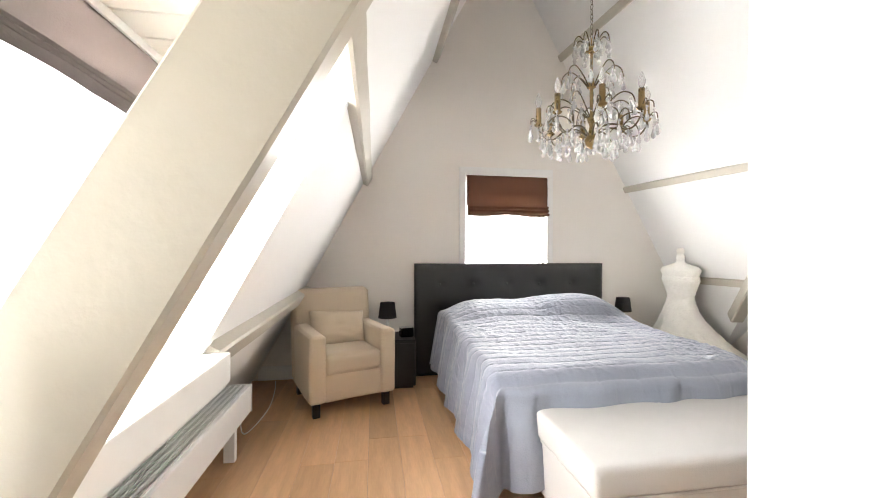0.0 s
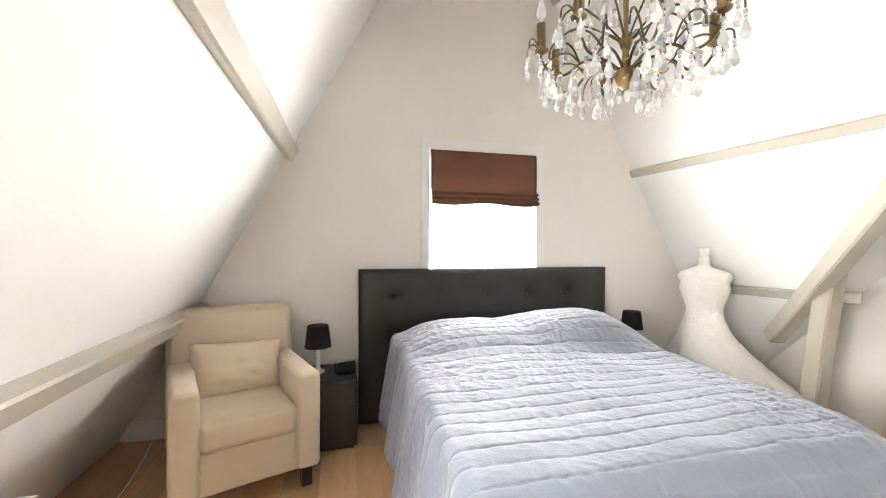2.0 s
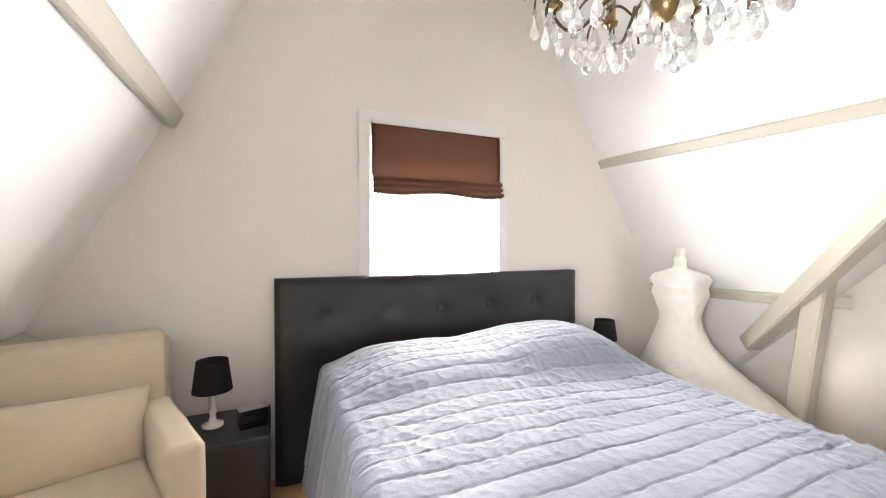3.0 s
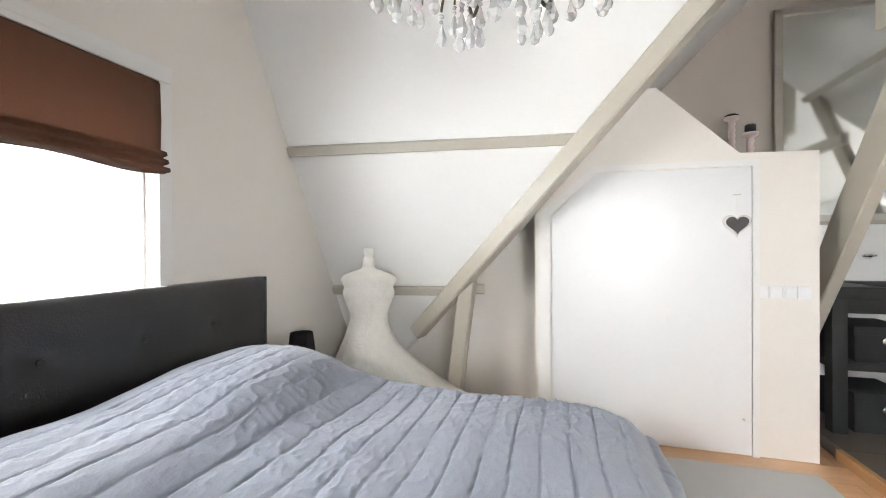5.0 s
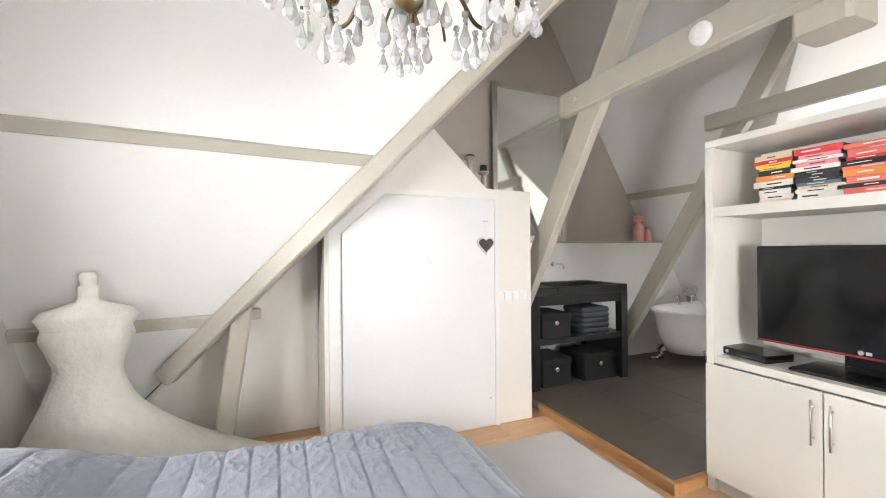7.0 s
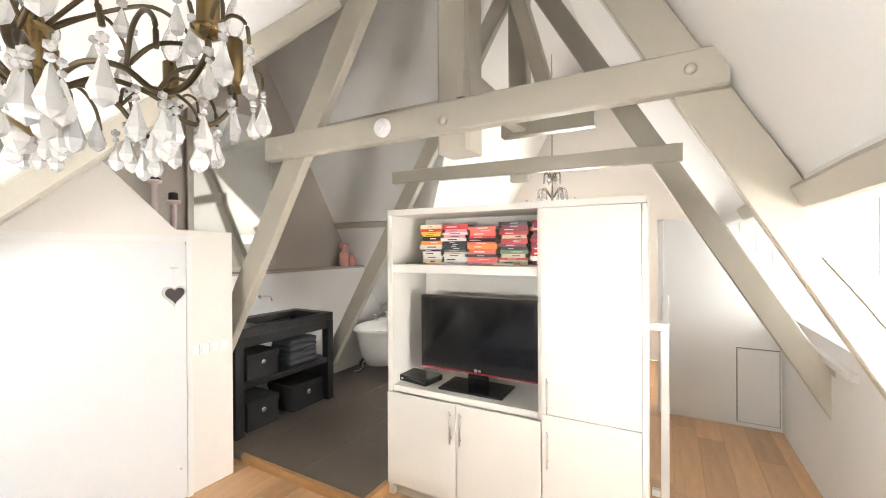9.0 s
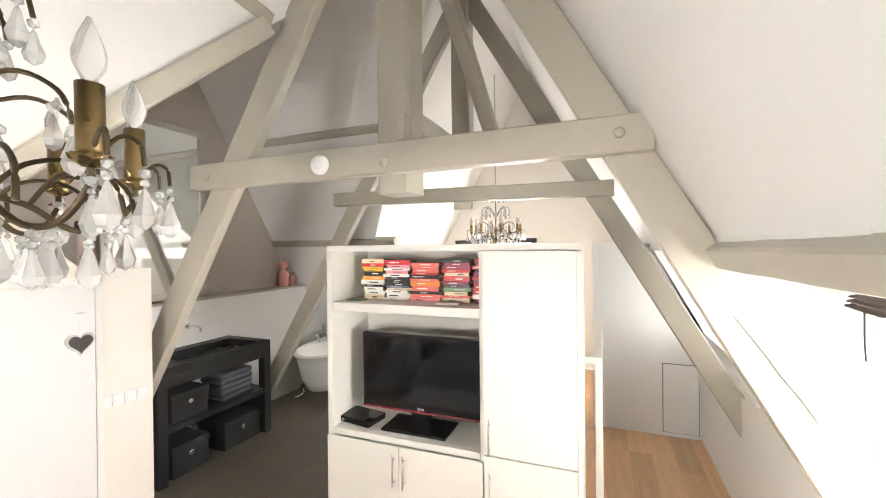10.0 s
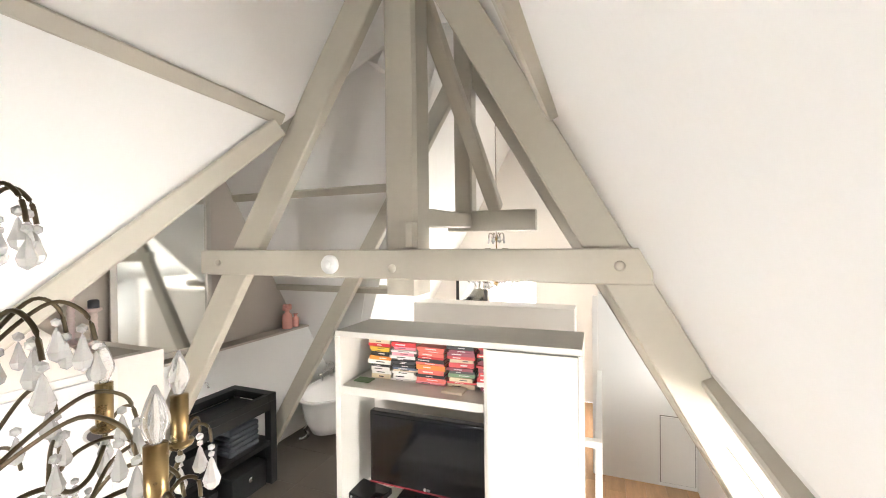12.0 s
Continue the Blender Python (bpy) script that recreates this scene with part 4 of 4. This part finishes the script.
part("cross", tube(bmesh.new(), [(-0.05, 0.05, 0), (-0.05, 0.13, 0)], 0.008, 8), CHROME, tap, smooth=True)

tub = thing("bathtub", "white freestanding clawfoot bathtub with chrome taps", "bathtub", (3.74, -2.14, 0.055))
bm = bmesh.new()
secs = [(0.10, 0.42, 0.18), (0.30, 0.66, 0.16), (0.36, 0.74, 0.30), (0.385, 0.79, 0.50), (0.40, 0.82, 0.58), (0.425, 0.845, 0.60), (0.425, 0.845, 0.615), (0.395, 0.81, 0.62), (0.37, 0.77, 0.56), (0.33, 0.70, 0.32), (0.25, 0.58, 0.22), (0.05, 0.3, 0.21)]
rings = []
for a, b, z in secs:
    rings.append([bm.verts.new((a * math.cos(t), b * math.copysign(abs(math.sin(t)) ** 0.85, math.sin(t)), z + 0.05 * (max(0, -math.sin(t)) ** 2 if 0.45 < z else 0))) for t in [2 * math.pi * k / 40 for k in range(40)]])
for lo, hi in zip(rings, rings[1:]):
    for k in range(40):
        j = (k + 1) % 40
        bm.faces.new((lo[k], lo[j], hi[j], hi[k]))
bm.faces.new(list(reversed(rings[0])))
bm.faces.new(rings[-1])
part("shell", bm, CERAMIC, tub, smooth=True)
for x in (-0.24, 0.24):
    for y in (-0.5, 0.5):
        part("claw_foot", tube(bmesh.new(), [(x * 0.9, y, 0.22), (x * 1.2, y * 1.06, 0.14), (x * 1.1, y * 1.03, 0.06), (x * 1.28, y * 1.1, 0.016), (x * 1.45, y * 1.15, 0.016)], 0.026, 10, 0.7), CHROME, tub, smooth=True)
tp = part("mixer_tap", tube(bmesh.new(), [(0.36, 0.10, 0.60), (0.36, 0.10, 0.70), (0.36, -0.10, 0.70), (0.36, -0.10, 0.60)], 0.014, 10), CHROME, tub, smooth=True)
part("spout", tube(bmesh.new(), [(0.36, 0.0, 0.70), (0.36, 0.0, 0.78), (0.30, 0.0, 0.83), (0.22, 0.0, 0.81), (0.20, 0.0, 0.76)], 0.013, 10), CHROME, tp, smooth=True)
part("tap_handle", tube(bmesh.new(), [(0.36, 0.10, 0.70), (0.36, 0.17, 0.70)], 0.018, 10), CHROME, tp, smooth=True)
part("tap_handle", tube(bmesh.new(), [(0.36, -0.10, 0.70), (0.36, -0.17, 0.70)], 0.018, 10), CHROME, tp, smooth=True)


def vase(x, y, h, r, label):
    v = solid("vase", lathe(bmesh.new(), [(r * 0.9, 0), (r, 0.01), (r, h * 0.62), (r * 0.85, h * 0.72), (r * 0.45, h * 0.80), (r * 0.45, h * 0.9), (r * 0.7, h)], 20), PINK, label, "vase", group="pink bottles", smooth=True)
    v.matrix_world = pose(x, y, 1.426)
    return v


vase(4.36, -1.68, 0.26, 0.065, "tall pink glass jar with a rose stopper on the ledge")
vase(4.35, -1.82, 0.17, 0.045, "small pink glass bottle on the ledge")
bm = bmesh.new()
for k in range(14):
    a = k * 2.4
    bmesh.ops.create_icosphere(bm, subdivisions=2, radius=0.026, matrix=pose(0.035 * math.cos(a), 0.035 * math.sin(a), 0.02 * math.sin(k * 1.7)))
rose = solid("rose_stopper", bm, PINK, "pink fabric roses on top of the glass jar", "decoration", smooth=True)
rose.matrix_world = pose(4.36, -1.68, 1.70)
bm = bmesh.new()
for k in range(9):
    bmesh.ops.create_icosphere(bm, subdivisions=2, radius=0.035, matrix=pose(0.05 * math.sin(k * 2), 0.02 * k, 0.035 + 0.025 * (k % 2)))
sh = solid("shell_pile", bm, SHEET, "small pile of pale shells on the ledge", "shells", smooth=True)
sh.matrix_world = pose(4.36, -2.55, 1.426)

# ---- television cabinet ----
cab = thing("cabinet", "tall pale greige built-in cabinet with an open television niche", "cabinet", (0.64, 0.16, 0), 1.0)
W, D, Hh = 1.575, 0.46, 1.925
MID = 0.525
part("side_panel", boxed((0, -D, 0), (0.022, -0.002, Hh - 0.04), 0.002), GREIGE, cab)
part("side_panel", boxed((W - 0.04, -D, 0), (W, 0.0, Hh - 0.04), 0.002), GREIGE, cab)
part("divider", boxed((MID, -D + 0.02, 0.08), (MID + 0.022, -0.002, Hh - 0.04), 0.002), GREIGE, cab)
part("top", boxed((0, -D, Hh - 0.038), (W, 0.0, Hh), 0.003), GREIGE, cab)
part("back_panel", boxed((0.02, -D, 0.02), (W - 0.04, -D + 0.018, Hh - 0.04)), GREIGE, cab)
part("shelf", boxed((MID + 0.024, -D + 0.02, 1.505), (W - 0.041, -0.004, 1.558), 0.002), GREIGE, cab)
part("counter", boxed((MID + 0.024, -D + 0.02, 0.705), (W - 0.041, -0.002, 0.745), 0.002), GREIGE, cab)
part("plinth", boxed((0.024, -D + 0.02, 0), (W - 0.041, -0.03, 0.08)), GREIGE, cab)
for x0, x1, z0, z1, hx in ((0.024, MID - 0.003, 0.75, Hh - 0.041, MID - 0.035), (0.024, MID - 0.003, 0.085, 0.744, MID - 0.035), (MID + 0.004, 1.052, 0.085, 0.70, 1.02), (1.056, W - 0.005, 0.085, 0.70, 1.088)):
    dr = part("door", boxed((x0, -0.001, z0), (x1, 0.018, z1), 0.0025), GREIGE, cab)
    hz = 0.755 if z0 > 0.5 else 0.46
    h = part("handle", tube(bmesh.new(), [(hx, 0.042, hz), (hx, 0.042, hz + 0.20)], 0.0045, 10), STEEL, dr, "brushed steel bar handle", True)
    # the feet of a handle belong to its bar
    bm = bmesh.new()
    bm.from_mesh(h.data)
    tube(bm, [(hx, 0.016, hz + 0.03), (hx, 0.045, hz + 0.03)], 0.005, 8)
    tube(bm, [(hx, 0.016, hz + 0.17), (hx, 0.045, hz + 0.17)], 0.005, 8)
    bm.to_mesh(h.data)
    bm.free()

tv = thing("television", "black flat-screen television with a red lower trim", "television", (0.64 + 1.003, -0.02, 0.745), 1.0)
part("base", boxed((-0.22, -0.11, 0), (0.22, 0.14, 0.016), 0.006, 3), PLASTIC, tv)
part("neck", boxed((-0.07, -0.03, 0.018), (0.07, 0.0, 0.11), 0.006), PLASTIC, tv)
bz = part("bezel", boxed((-0.415, -0.035, 0.10), (0.415, 0.03, 0.60), 0.012, 3), PLASTIC, tv)
part("screen", boxed((-0.385, 0.0305, 0.155), (0.385, 0.0325, 0.575)), SCREEN, bz)
bm = boxed((-0.415, 0.025, 0.098), (0.415, 0.034, 0.108), 0.003)
part("red_trim", bm, REDTRIM, bz)
part("badge", lathe(bmesh.new(), [(0.011, 0), (0.011, 0.002)], 14, m=pose(0.0, 0.0305, 0.122, -90)), STEEL, bz)
part("badge", boxed((-0.036, 0.0305, 0.115), (-0.016, 0.032, 0.129)), STEEL, bz)
dec = thing("media_player", "slim black set-top box on the niche counter", "media player", (2.06, 0.03, 0.745), -8)
part("body", boxed((-0.13, -0.09, 0.006), (0.13, 0.09, 0.045), 0.004), PLASTIC, dec)
part("front_panel", boxed((-0.125, 0.0905, 0.012), (0.125, 0.092, 0.038)), SCREEN, dec)
part("knob", lathe(bmesh.new(), [(0.008, 0), (0.008, 0.005)], 12, m=pose(0.08, 0.092, 0.025, -90)), STEEL, dec)

# books on the shelf: stacks of flat paperbacks
COVERS = [mat("cover_" + n, c, 0.45, 0.06, 20, 80, 0.03) for n, c in (("red", (0.55, 0.03, 0.035)), ("coral", (0.72, 0.16, 0.13)), ("pink", (0.80, 0.30, 0.36)), ("black", (0.02, 0.02, 0.022)), ("white", (0.78, 0.76, 0.72)),
                                                                         ("yellow", (0.78, 0.50, 0.06)), ("orange", (0.75, 0.26, 0.05)), ("maroon", (0.25, 0.03, 0.06)), ("cream", (0.70, 0.58, 0.40)), ("green", (0.14, 0.24, 0.12)), ("slate", (0.10, 0.13, 0.19)))]
INK_W, INK_B = COVERS[4], COVERS[3]
CN = ["red", "coral", "pink", "black", "white", "yellow", "orange", "maroon", "cream", "green", "slate"]


def book(x, y, z, length, depth, thick, cover, turn):
    b = thing("book", "%s paperback lying in a stack on the shelf" % CN[cover], "book", (x, y, z), turn, "stacked paperbacks")
    c = COVERS[cover]
    bm = bmesh.new()
    box(bm, (-length / 2, -depth / 2, 0), (length / 2, depth / 2, 0.0018))
    box(bm, (-length / 2, -depth / 2, thick - 0.0018), (length / 2, depth / 2, thick))
    box(bm, (-length / 2, depth / 2 - 0.002, 0.0018), (length / 2, depth / 2, thick - 0.0018))
    part("cover", bm, c, b)
    part("page_block", boxed((-length / 2 + 0.003, -depth / 2 + 0.003, 0.002), (length / 2 - 0.003, depth / 2 - 0.0025, thick - 0.002)), PAPER, b)
    ink = INK_B if cover in (4, 5, 8, 2) else INK_W
    r = random.Random(int(x * 1000 + z * 7000))
    a, w, hh = r.uniform(-0.3, 0.05) * length, r.uniform(0.2, 0.42) * length, thick * r.uniform(0.16, 0.3)
    part("title_bar", boxed((a, depth / 2, thick / 2 - hh / 2), (a + w, depth / 2 + 0.0006, thick / 2 + hh / 2)), ink, b)
    return b


rng = random.Random(5)
stacks = [(2.00, 0.175, [8, 4, 4, 3, 4, 6, 3, 5, 0], 0.0), (1.815, 0.185, [4, 4, 10, 3, 3, 4, 2, 2, 0], 2.0), (1.61, 0.215, [2, 1, 1, 6, 1, 0, 1, 1, 0, 2], -2.0), (1.40, 0.19, [8, 8, 9, 3, 7, 0, 0, 7, 3, 10], 3.0), (1.235, 0.10, [7, 0, 0, 7, 0, 7, 0, 0], 0.0)]
for sx, sl, cov, tilt in stacks:
    z = 1.559
    mixed = [b for c in cov for b in ((c, rng.choice(cov + [4, 3, 8])) if rng.random() < 0.6 else (c,))]
    for c in mixed:
        th = rng.uniform(0.011, 0.033)
        if z + th > 1.835:
            break
        book(sx + rng.uniform(-0.008, 0.008), -0.005 - 0.09 + rng.uniform(-0.012, 0.004), z, sl + rng.uniform(-0.035, 0.008), 0.135, th, c, 1 + tilt + rng.uniform(-2.5, 2.5))
        z += th + 0.0006
solid("booklet", boxed((1.35, -0.02, 1.559), (1.49, 0.085, 1.572), 0.001, 1), PAPER, "thin pale booklet lying at the shelf edge", "booklet")
solid("booklet", boxed((2.02, 0.0, 1.559), (2.14, 0.085, 1.566), 0.001, 1), COVERS[9], "thin green booklet lying at the shelf edge", "booklet")

# stair rail beside the cabinet
rail = thing("stair_railing", "white painted stair railing beside the cabinet", "railing")
part("handrail", boxed((0.545, -0.385, 1.165), (0.665, -0.335, 1.21), 0.004), TRIM, rail)
part("handrail", boxed((0.545, -1.9, 1.165), (0.59, -0.387, 1.21), 0.004), TRIM, rail)
part("post", boxed((0.545, -0.385, 0), (0.59, -0.337, 1.164), 0.004), TRIM, rail)
part("low_rail", boxed((0.592, -0.375, 0.16), (0.638, -0.345, 0.20), 0.003), TRIM, rail)

# smoke detector and bolts on the tie beam
det = thing("smoke_detector", "round white smoke detector on the tie beam", "smoke detector", (2.03, 0.4635, 2.385))
part("body", lathe(bmesh.new(), [(0.056, 0), (0.056, 0.018), (0.048, 0.03), (0.03, 0.034)], 28, m=pose(0, 0, 0, -90)), SWITCH, det, smooth=True)
part("sensor_cap", lathe(bmesh.new(), [(0.026, 0.034), (0.024, 0.042)], 20, m=pose(0, 0, 0, -90)), SWITCH, det, smooth=True)
for x, z in ((0.467, 2.391), (1.62, 2.365), (2.95, 2.39)):
    solid("bolt_head", lathe(bmesh.new(), [(0.024, 0), (0.022, 0.01), (0.012, 0.016)], 14, m=pose(x, 0.463, z, -90)), BEAM, "painted bolt head on the tie beam", "bolt", group="tie beam bolts", smooth=True)
solid("pull_cord", tube(bmesh.new(), [(-0.50, 0.075, 1.62), (-0.50, 0.075, 1.48), (-0.505, 0.075, 1.40)], 0.004), FARGREEN, "short dark blind cord in the dormer", "cord", smooth=True)


# ---- chandeliers ----
def drop_mesh(length, r):
    return finish("drop", lathe(bmesh.new(), [(0.001, 0), (r * 0.30, -length * 0.12), (r * 0.55, -length * 0.35), (r, -length * 0.68), (r * 0.75, -length * 0.88), (0.001, -length)], 6), CRYSTAL)


def bead_mesh(r):
    bm = bmesh.new()
    bmesh.ops.create_icosphere(bm, subdivisions=1, radius=r)
    return finish("bead", bm, CRYSTAL)


DROP, DROP_S, BEAD = drop_mesh(0.068, 0.017), drop_mesh(0.055, 0.014), bead_mesh(0.009)


def chandelier(at, top):
    c = thing("chandelier", "brass chandelier with crystal drops and candle bulbs on a chain", "chandelier", at, 25, "chandeliers")
    part("stem", lathe(bmesh.new(), [(0.004, -0.10), (0.03, -0.08), (0.045, -0.04), (0.02, 0.0), (0.012, 0.05), (0.025, 0.09), (0.010, 0.14), (0.012, 0.30), (0.022, 0.33), (0.008, 0.38), (0.008, 0.52), (0.04, 0.535), (0.045, 0.55), (0.006, 0.56), (0.006, 0.62)], 14), BRASS, c, smooth=True)
    bm = bmesh.new()
    z = 0.61
    k = 0
    while z < top - at[2]:
        pts = []
        for i in range(9):
            a = 2 * math.pi * i / 8
            u, w = 0.009 * math.cos(a), 0.020 * math.sin(a)
            pts.append((u if k % 2 else 0, 0 if k % 2 else u, z + w + 0.02))
        tube(bm, pts, 0.0022, 4)
        z += 0.032
        k += 1
    part("chain", bm, BRONZE, c)
    part("canopy", lathe(bmesh.new(), [(0.008, top - at[2] - 0.06), (0.05, top - at[2] - 0.03), (0.055, top - at[2])], 18), BRONZE, c, smooth=True)

    def hang(mesh, p, name, parent, s=1.0, turn=0.0):
        ob = new(name, mesh)
        ob.parent = parent
        ob.matrix_local = pose(*p, 0, 0, turn) @ Matrix.Scale(s, 4)

    n = 8
    rnd = random.Random(3)
    for k in range(n):
        a = 2 * math.pi * k / n
        ca, sa = math.cos(a), math.sin(a)
        def P(r, z, da=0.0):
            return (0.90 * r * math.cos(a + da), 0.90 * r * math.sin(a + da), z)
        arm = part("arm", tube(bmesh.new(), [P(0.02, -0.02), P(0.10, 0.03), P(0.19, 0.02), P(0.26, -0.025), P(0.32, -0.02), P(0.365, 0.03), P(0.37, 0.06)], 0.0055, 8), BRONZE, c, smooth=True)
        part("candle_sleeve", lathe(bmesh.new(), [(0.010, 0.06), (0.026, 0.07), (0.029, 0.078), (0.016, 0.08), (0.0185, 0.085), (0.0185, 0.185), (0.008, 0.187)], 14, P(0.37, 0)), BRASS, arm, smooth=True)
        part("bulb", lathe(bmesh.new(), [(0.009, 0.187), (0.012, 0.195), (0.021, 0.215), (0.022, 0.23), (0.014, 0.258), (0.003, 0.285)], 14, P(0.37, 0)), BULB, arm, smooth=True)
        # curled side sprigs and the lower arches
        sp = bmesh.new()
        for s in (1, -1):
            tube(sp, [P(0.20, 0.02), P(0.24, 0.07, s * 0.12), P(0.30, 0.08, s * 0.22), P(0.35, 0.05, s * 0.27), P(0.365, 0.0, s * 0.29)], 0.0042, 6)
            tube(sp, [P(0.365, 0.06), P(0.40, 0.11, s * 0.05), P(0.425, 0.105, s * 0.09), P(0.43, 0.07, s * 0.10)], 0.0036, 6)
        part("sprig", sp, BRONZE, arm, smooth=True)
        for r, z, da in ((0.365, -0.005, 0.29), (0.43, 0.068, 0.10), (0.43, 0.068, -0.10), (0.37, 0.05, 0.0), (0.29, -0.03, 0.06), (0.29, -0.03, -0.06), (0.33, -0.025, 0.14), (0.22, -0.01, 0.0), (0.25, -0.02, 0.22)):
            p = P(r, z, da)
            hang(BEAD, (p[0], p[1], p[2] - 0.010), "bead", arm, rnd.uniform(0.9, 1.3), rnd.uniform(0, 60))
            hang(BEAD, (p[0], p[1], p[2] - 0.026), "bead", arm, rnd.uniform(0.7, 1.0), rnd.uniform(0, 60))
            hang(DROP, (p[0], p[1], p[2] - 0.032), "drop", arm, rnd.uniform(0.85, 1.15), rnd.uniform(0, 60))
    for ring, (z0, r1, rise, cnt) in enumerate(((0.10, 0.27, 0.12, 8), (0.30, 0.19, 0.12, 8), (0.53, 0.115, 0.10, 8))):
        tier = part("tier", lathe(bmesh.new(), [(0.012, z0 - 0.01), (0.03, z0), (0.012, z0 + 0.01)], 12), BRASS, c, smooth=True)
        for k in range(cnt):
            a = 2 * math.pi * (k + 0.5 * (ring % 2)) / cnt + 0.2
            ca, sa = math.cos(a), math.sin(a)
            q = [(0.02, z0), (r1 * 0.35, z0 + rise * 0.55), (r1 * 0.68, z0 + rise), (r1 * 0.92, z0 + rise * 0.8), (r1, z0 + rise * 0.35)]
            part("sprig", tube(bmesh.new(), [(r * ca, r * sa, z) for r, z in q], 0.0042, 6), BRONZE, tier, smooth=True)
            for f, zz in ((1.0, rise * 0.33), (0.9, rise * 0.62), (0.55, rise * 0.5)):
                p = (r1 * f * ca, r1 * f * sa, z0 + zz)
                hang(BEAD, (p[0], p[1], p[2] - 0.008), "bead", tier, 1.1, rnd.uniform(0, 60))
                hang(DROP if f > 0.8 else DROP_S, (p[0], p[1], p[2] - 0.018), "drop", tier, rnd.uniform(0.8, 1.1), rnd.uniform(0, 60))
    for k in range(14):
        a, r = rnd.uniform(0, 6.3), rnd.uniform(0.04, 0.2)
        hang(DROP, (r * math.cos(a), r * math.sin(a), -0.03 - 0.02 * rnd.random()), "drop", c, rnd.uniform(0.9, 1.3), 0)
    return c


CH = (1.55, 2.11, 1.975)
ch1 = chandelier(CH, ridge(2.11)[2] - 0.03)
ch2 = copy_thing(ch1, pose(1.88, -2.95, 2.02, 0, 0, 25))

# far room: framed picture beside the window, dark blind rail
pic = thing("framed_mirror", "black-framed mirror hanging on the far wall", "mirror", (0, 0, 0))
part("frame", boxed((2.36, FAR + 0.002, 1.35), (2.93, FAR + 0.03, 2.02), 0.006), FARGREEN, pic)
part("glass", boxed((2.42, FAR + 0.031, 1.41), (2.87, FAR + 0.034, 1.96)), MIRROR, pic)
w3 = thing("window_2", "white framed far window with a dark blind rail", "window", kind="structure")
part("window_frame", boxed((FX0 - 0.06, FAR + 0.002, FZ1), (FX1 + 0.03, FAR + 0.022, FZ1 + 0.06), 0.004), TRIM, w3)
part("blind_rail", boxed((FX0 - 0.02, FAR + 0.024, FZ1 - 0.06), (FX1 + 0.02, FAR + 0.06, FZ1 + 0.02), 0.004), FARGREEN, w3)
part("sash", boxed((FX0, FAR - 0.09, FZ0), (FX1, FAR - 0.05, FZ0 + 0.06), 0.004), TRIM, w3)
g = part("pane", boxed((FX0, FAR - 0.075, FZ0 + 0.06), (FX1, FAR - 0.07, FZ1)), PANE, w3)
g.visible_shadow = False

# ---- floor pieces ----
fl = bpy.data.objects["floor"]
plank_data = {}
rng = random.Random(11)
PW = 0.19
x = -1.0
while x < 4.2:
    y = FAR + 0.02 - rng.uniform(0, 1.2)
    while y < GABLE:
        ln = rng.choice((1.2, 1.38, 1.7))
        a, b = max(y, FAR + 0.02), min(y + ln, GABLE)
        hid = x > 2.2 and b < 0.42
        if x > 2.2 and a < 0.42 < b:
            a = 0.42
        if b - a > 0.05 and not hid:
            key = round(b - a, 3)
            if key not in plank_data:
                plank_data[key] = finish("plank", boxed((0, 0, -0.012), (PW - 0.001, key - 0.001, 0.0), 0.0012, 1), OAK)
            p = new("plank", plank_data[key])
            p.location = (x, a, 0)
            p.parent = fl
        y += ln
    x += PW
tile_data = finish("tile", boxed((0, 0, 0), (0.595, 0.595, 0.004), 0.0015, 1), TILE)
for i in range(4):
    for j in range(8):
        a, b = 2.265 + i * 0.6, 0.398 - (j + 1) * 0.6
        if a > 4.2:
            continue
        p = new("tile", tile_data)
        p.location = (a, b, 0.0572)
        p.parent = bath
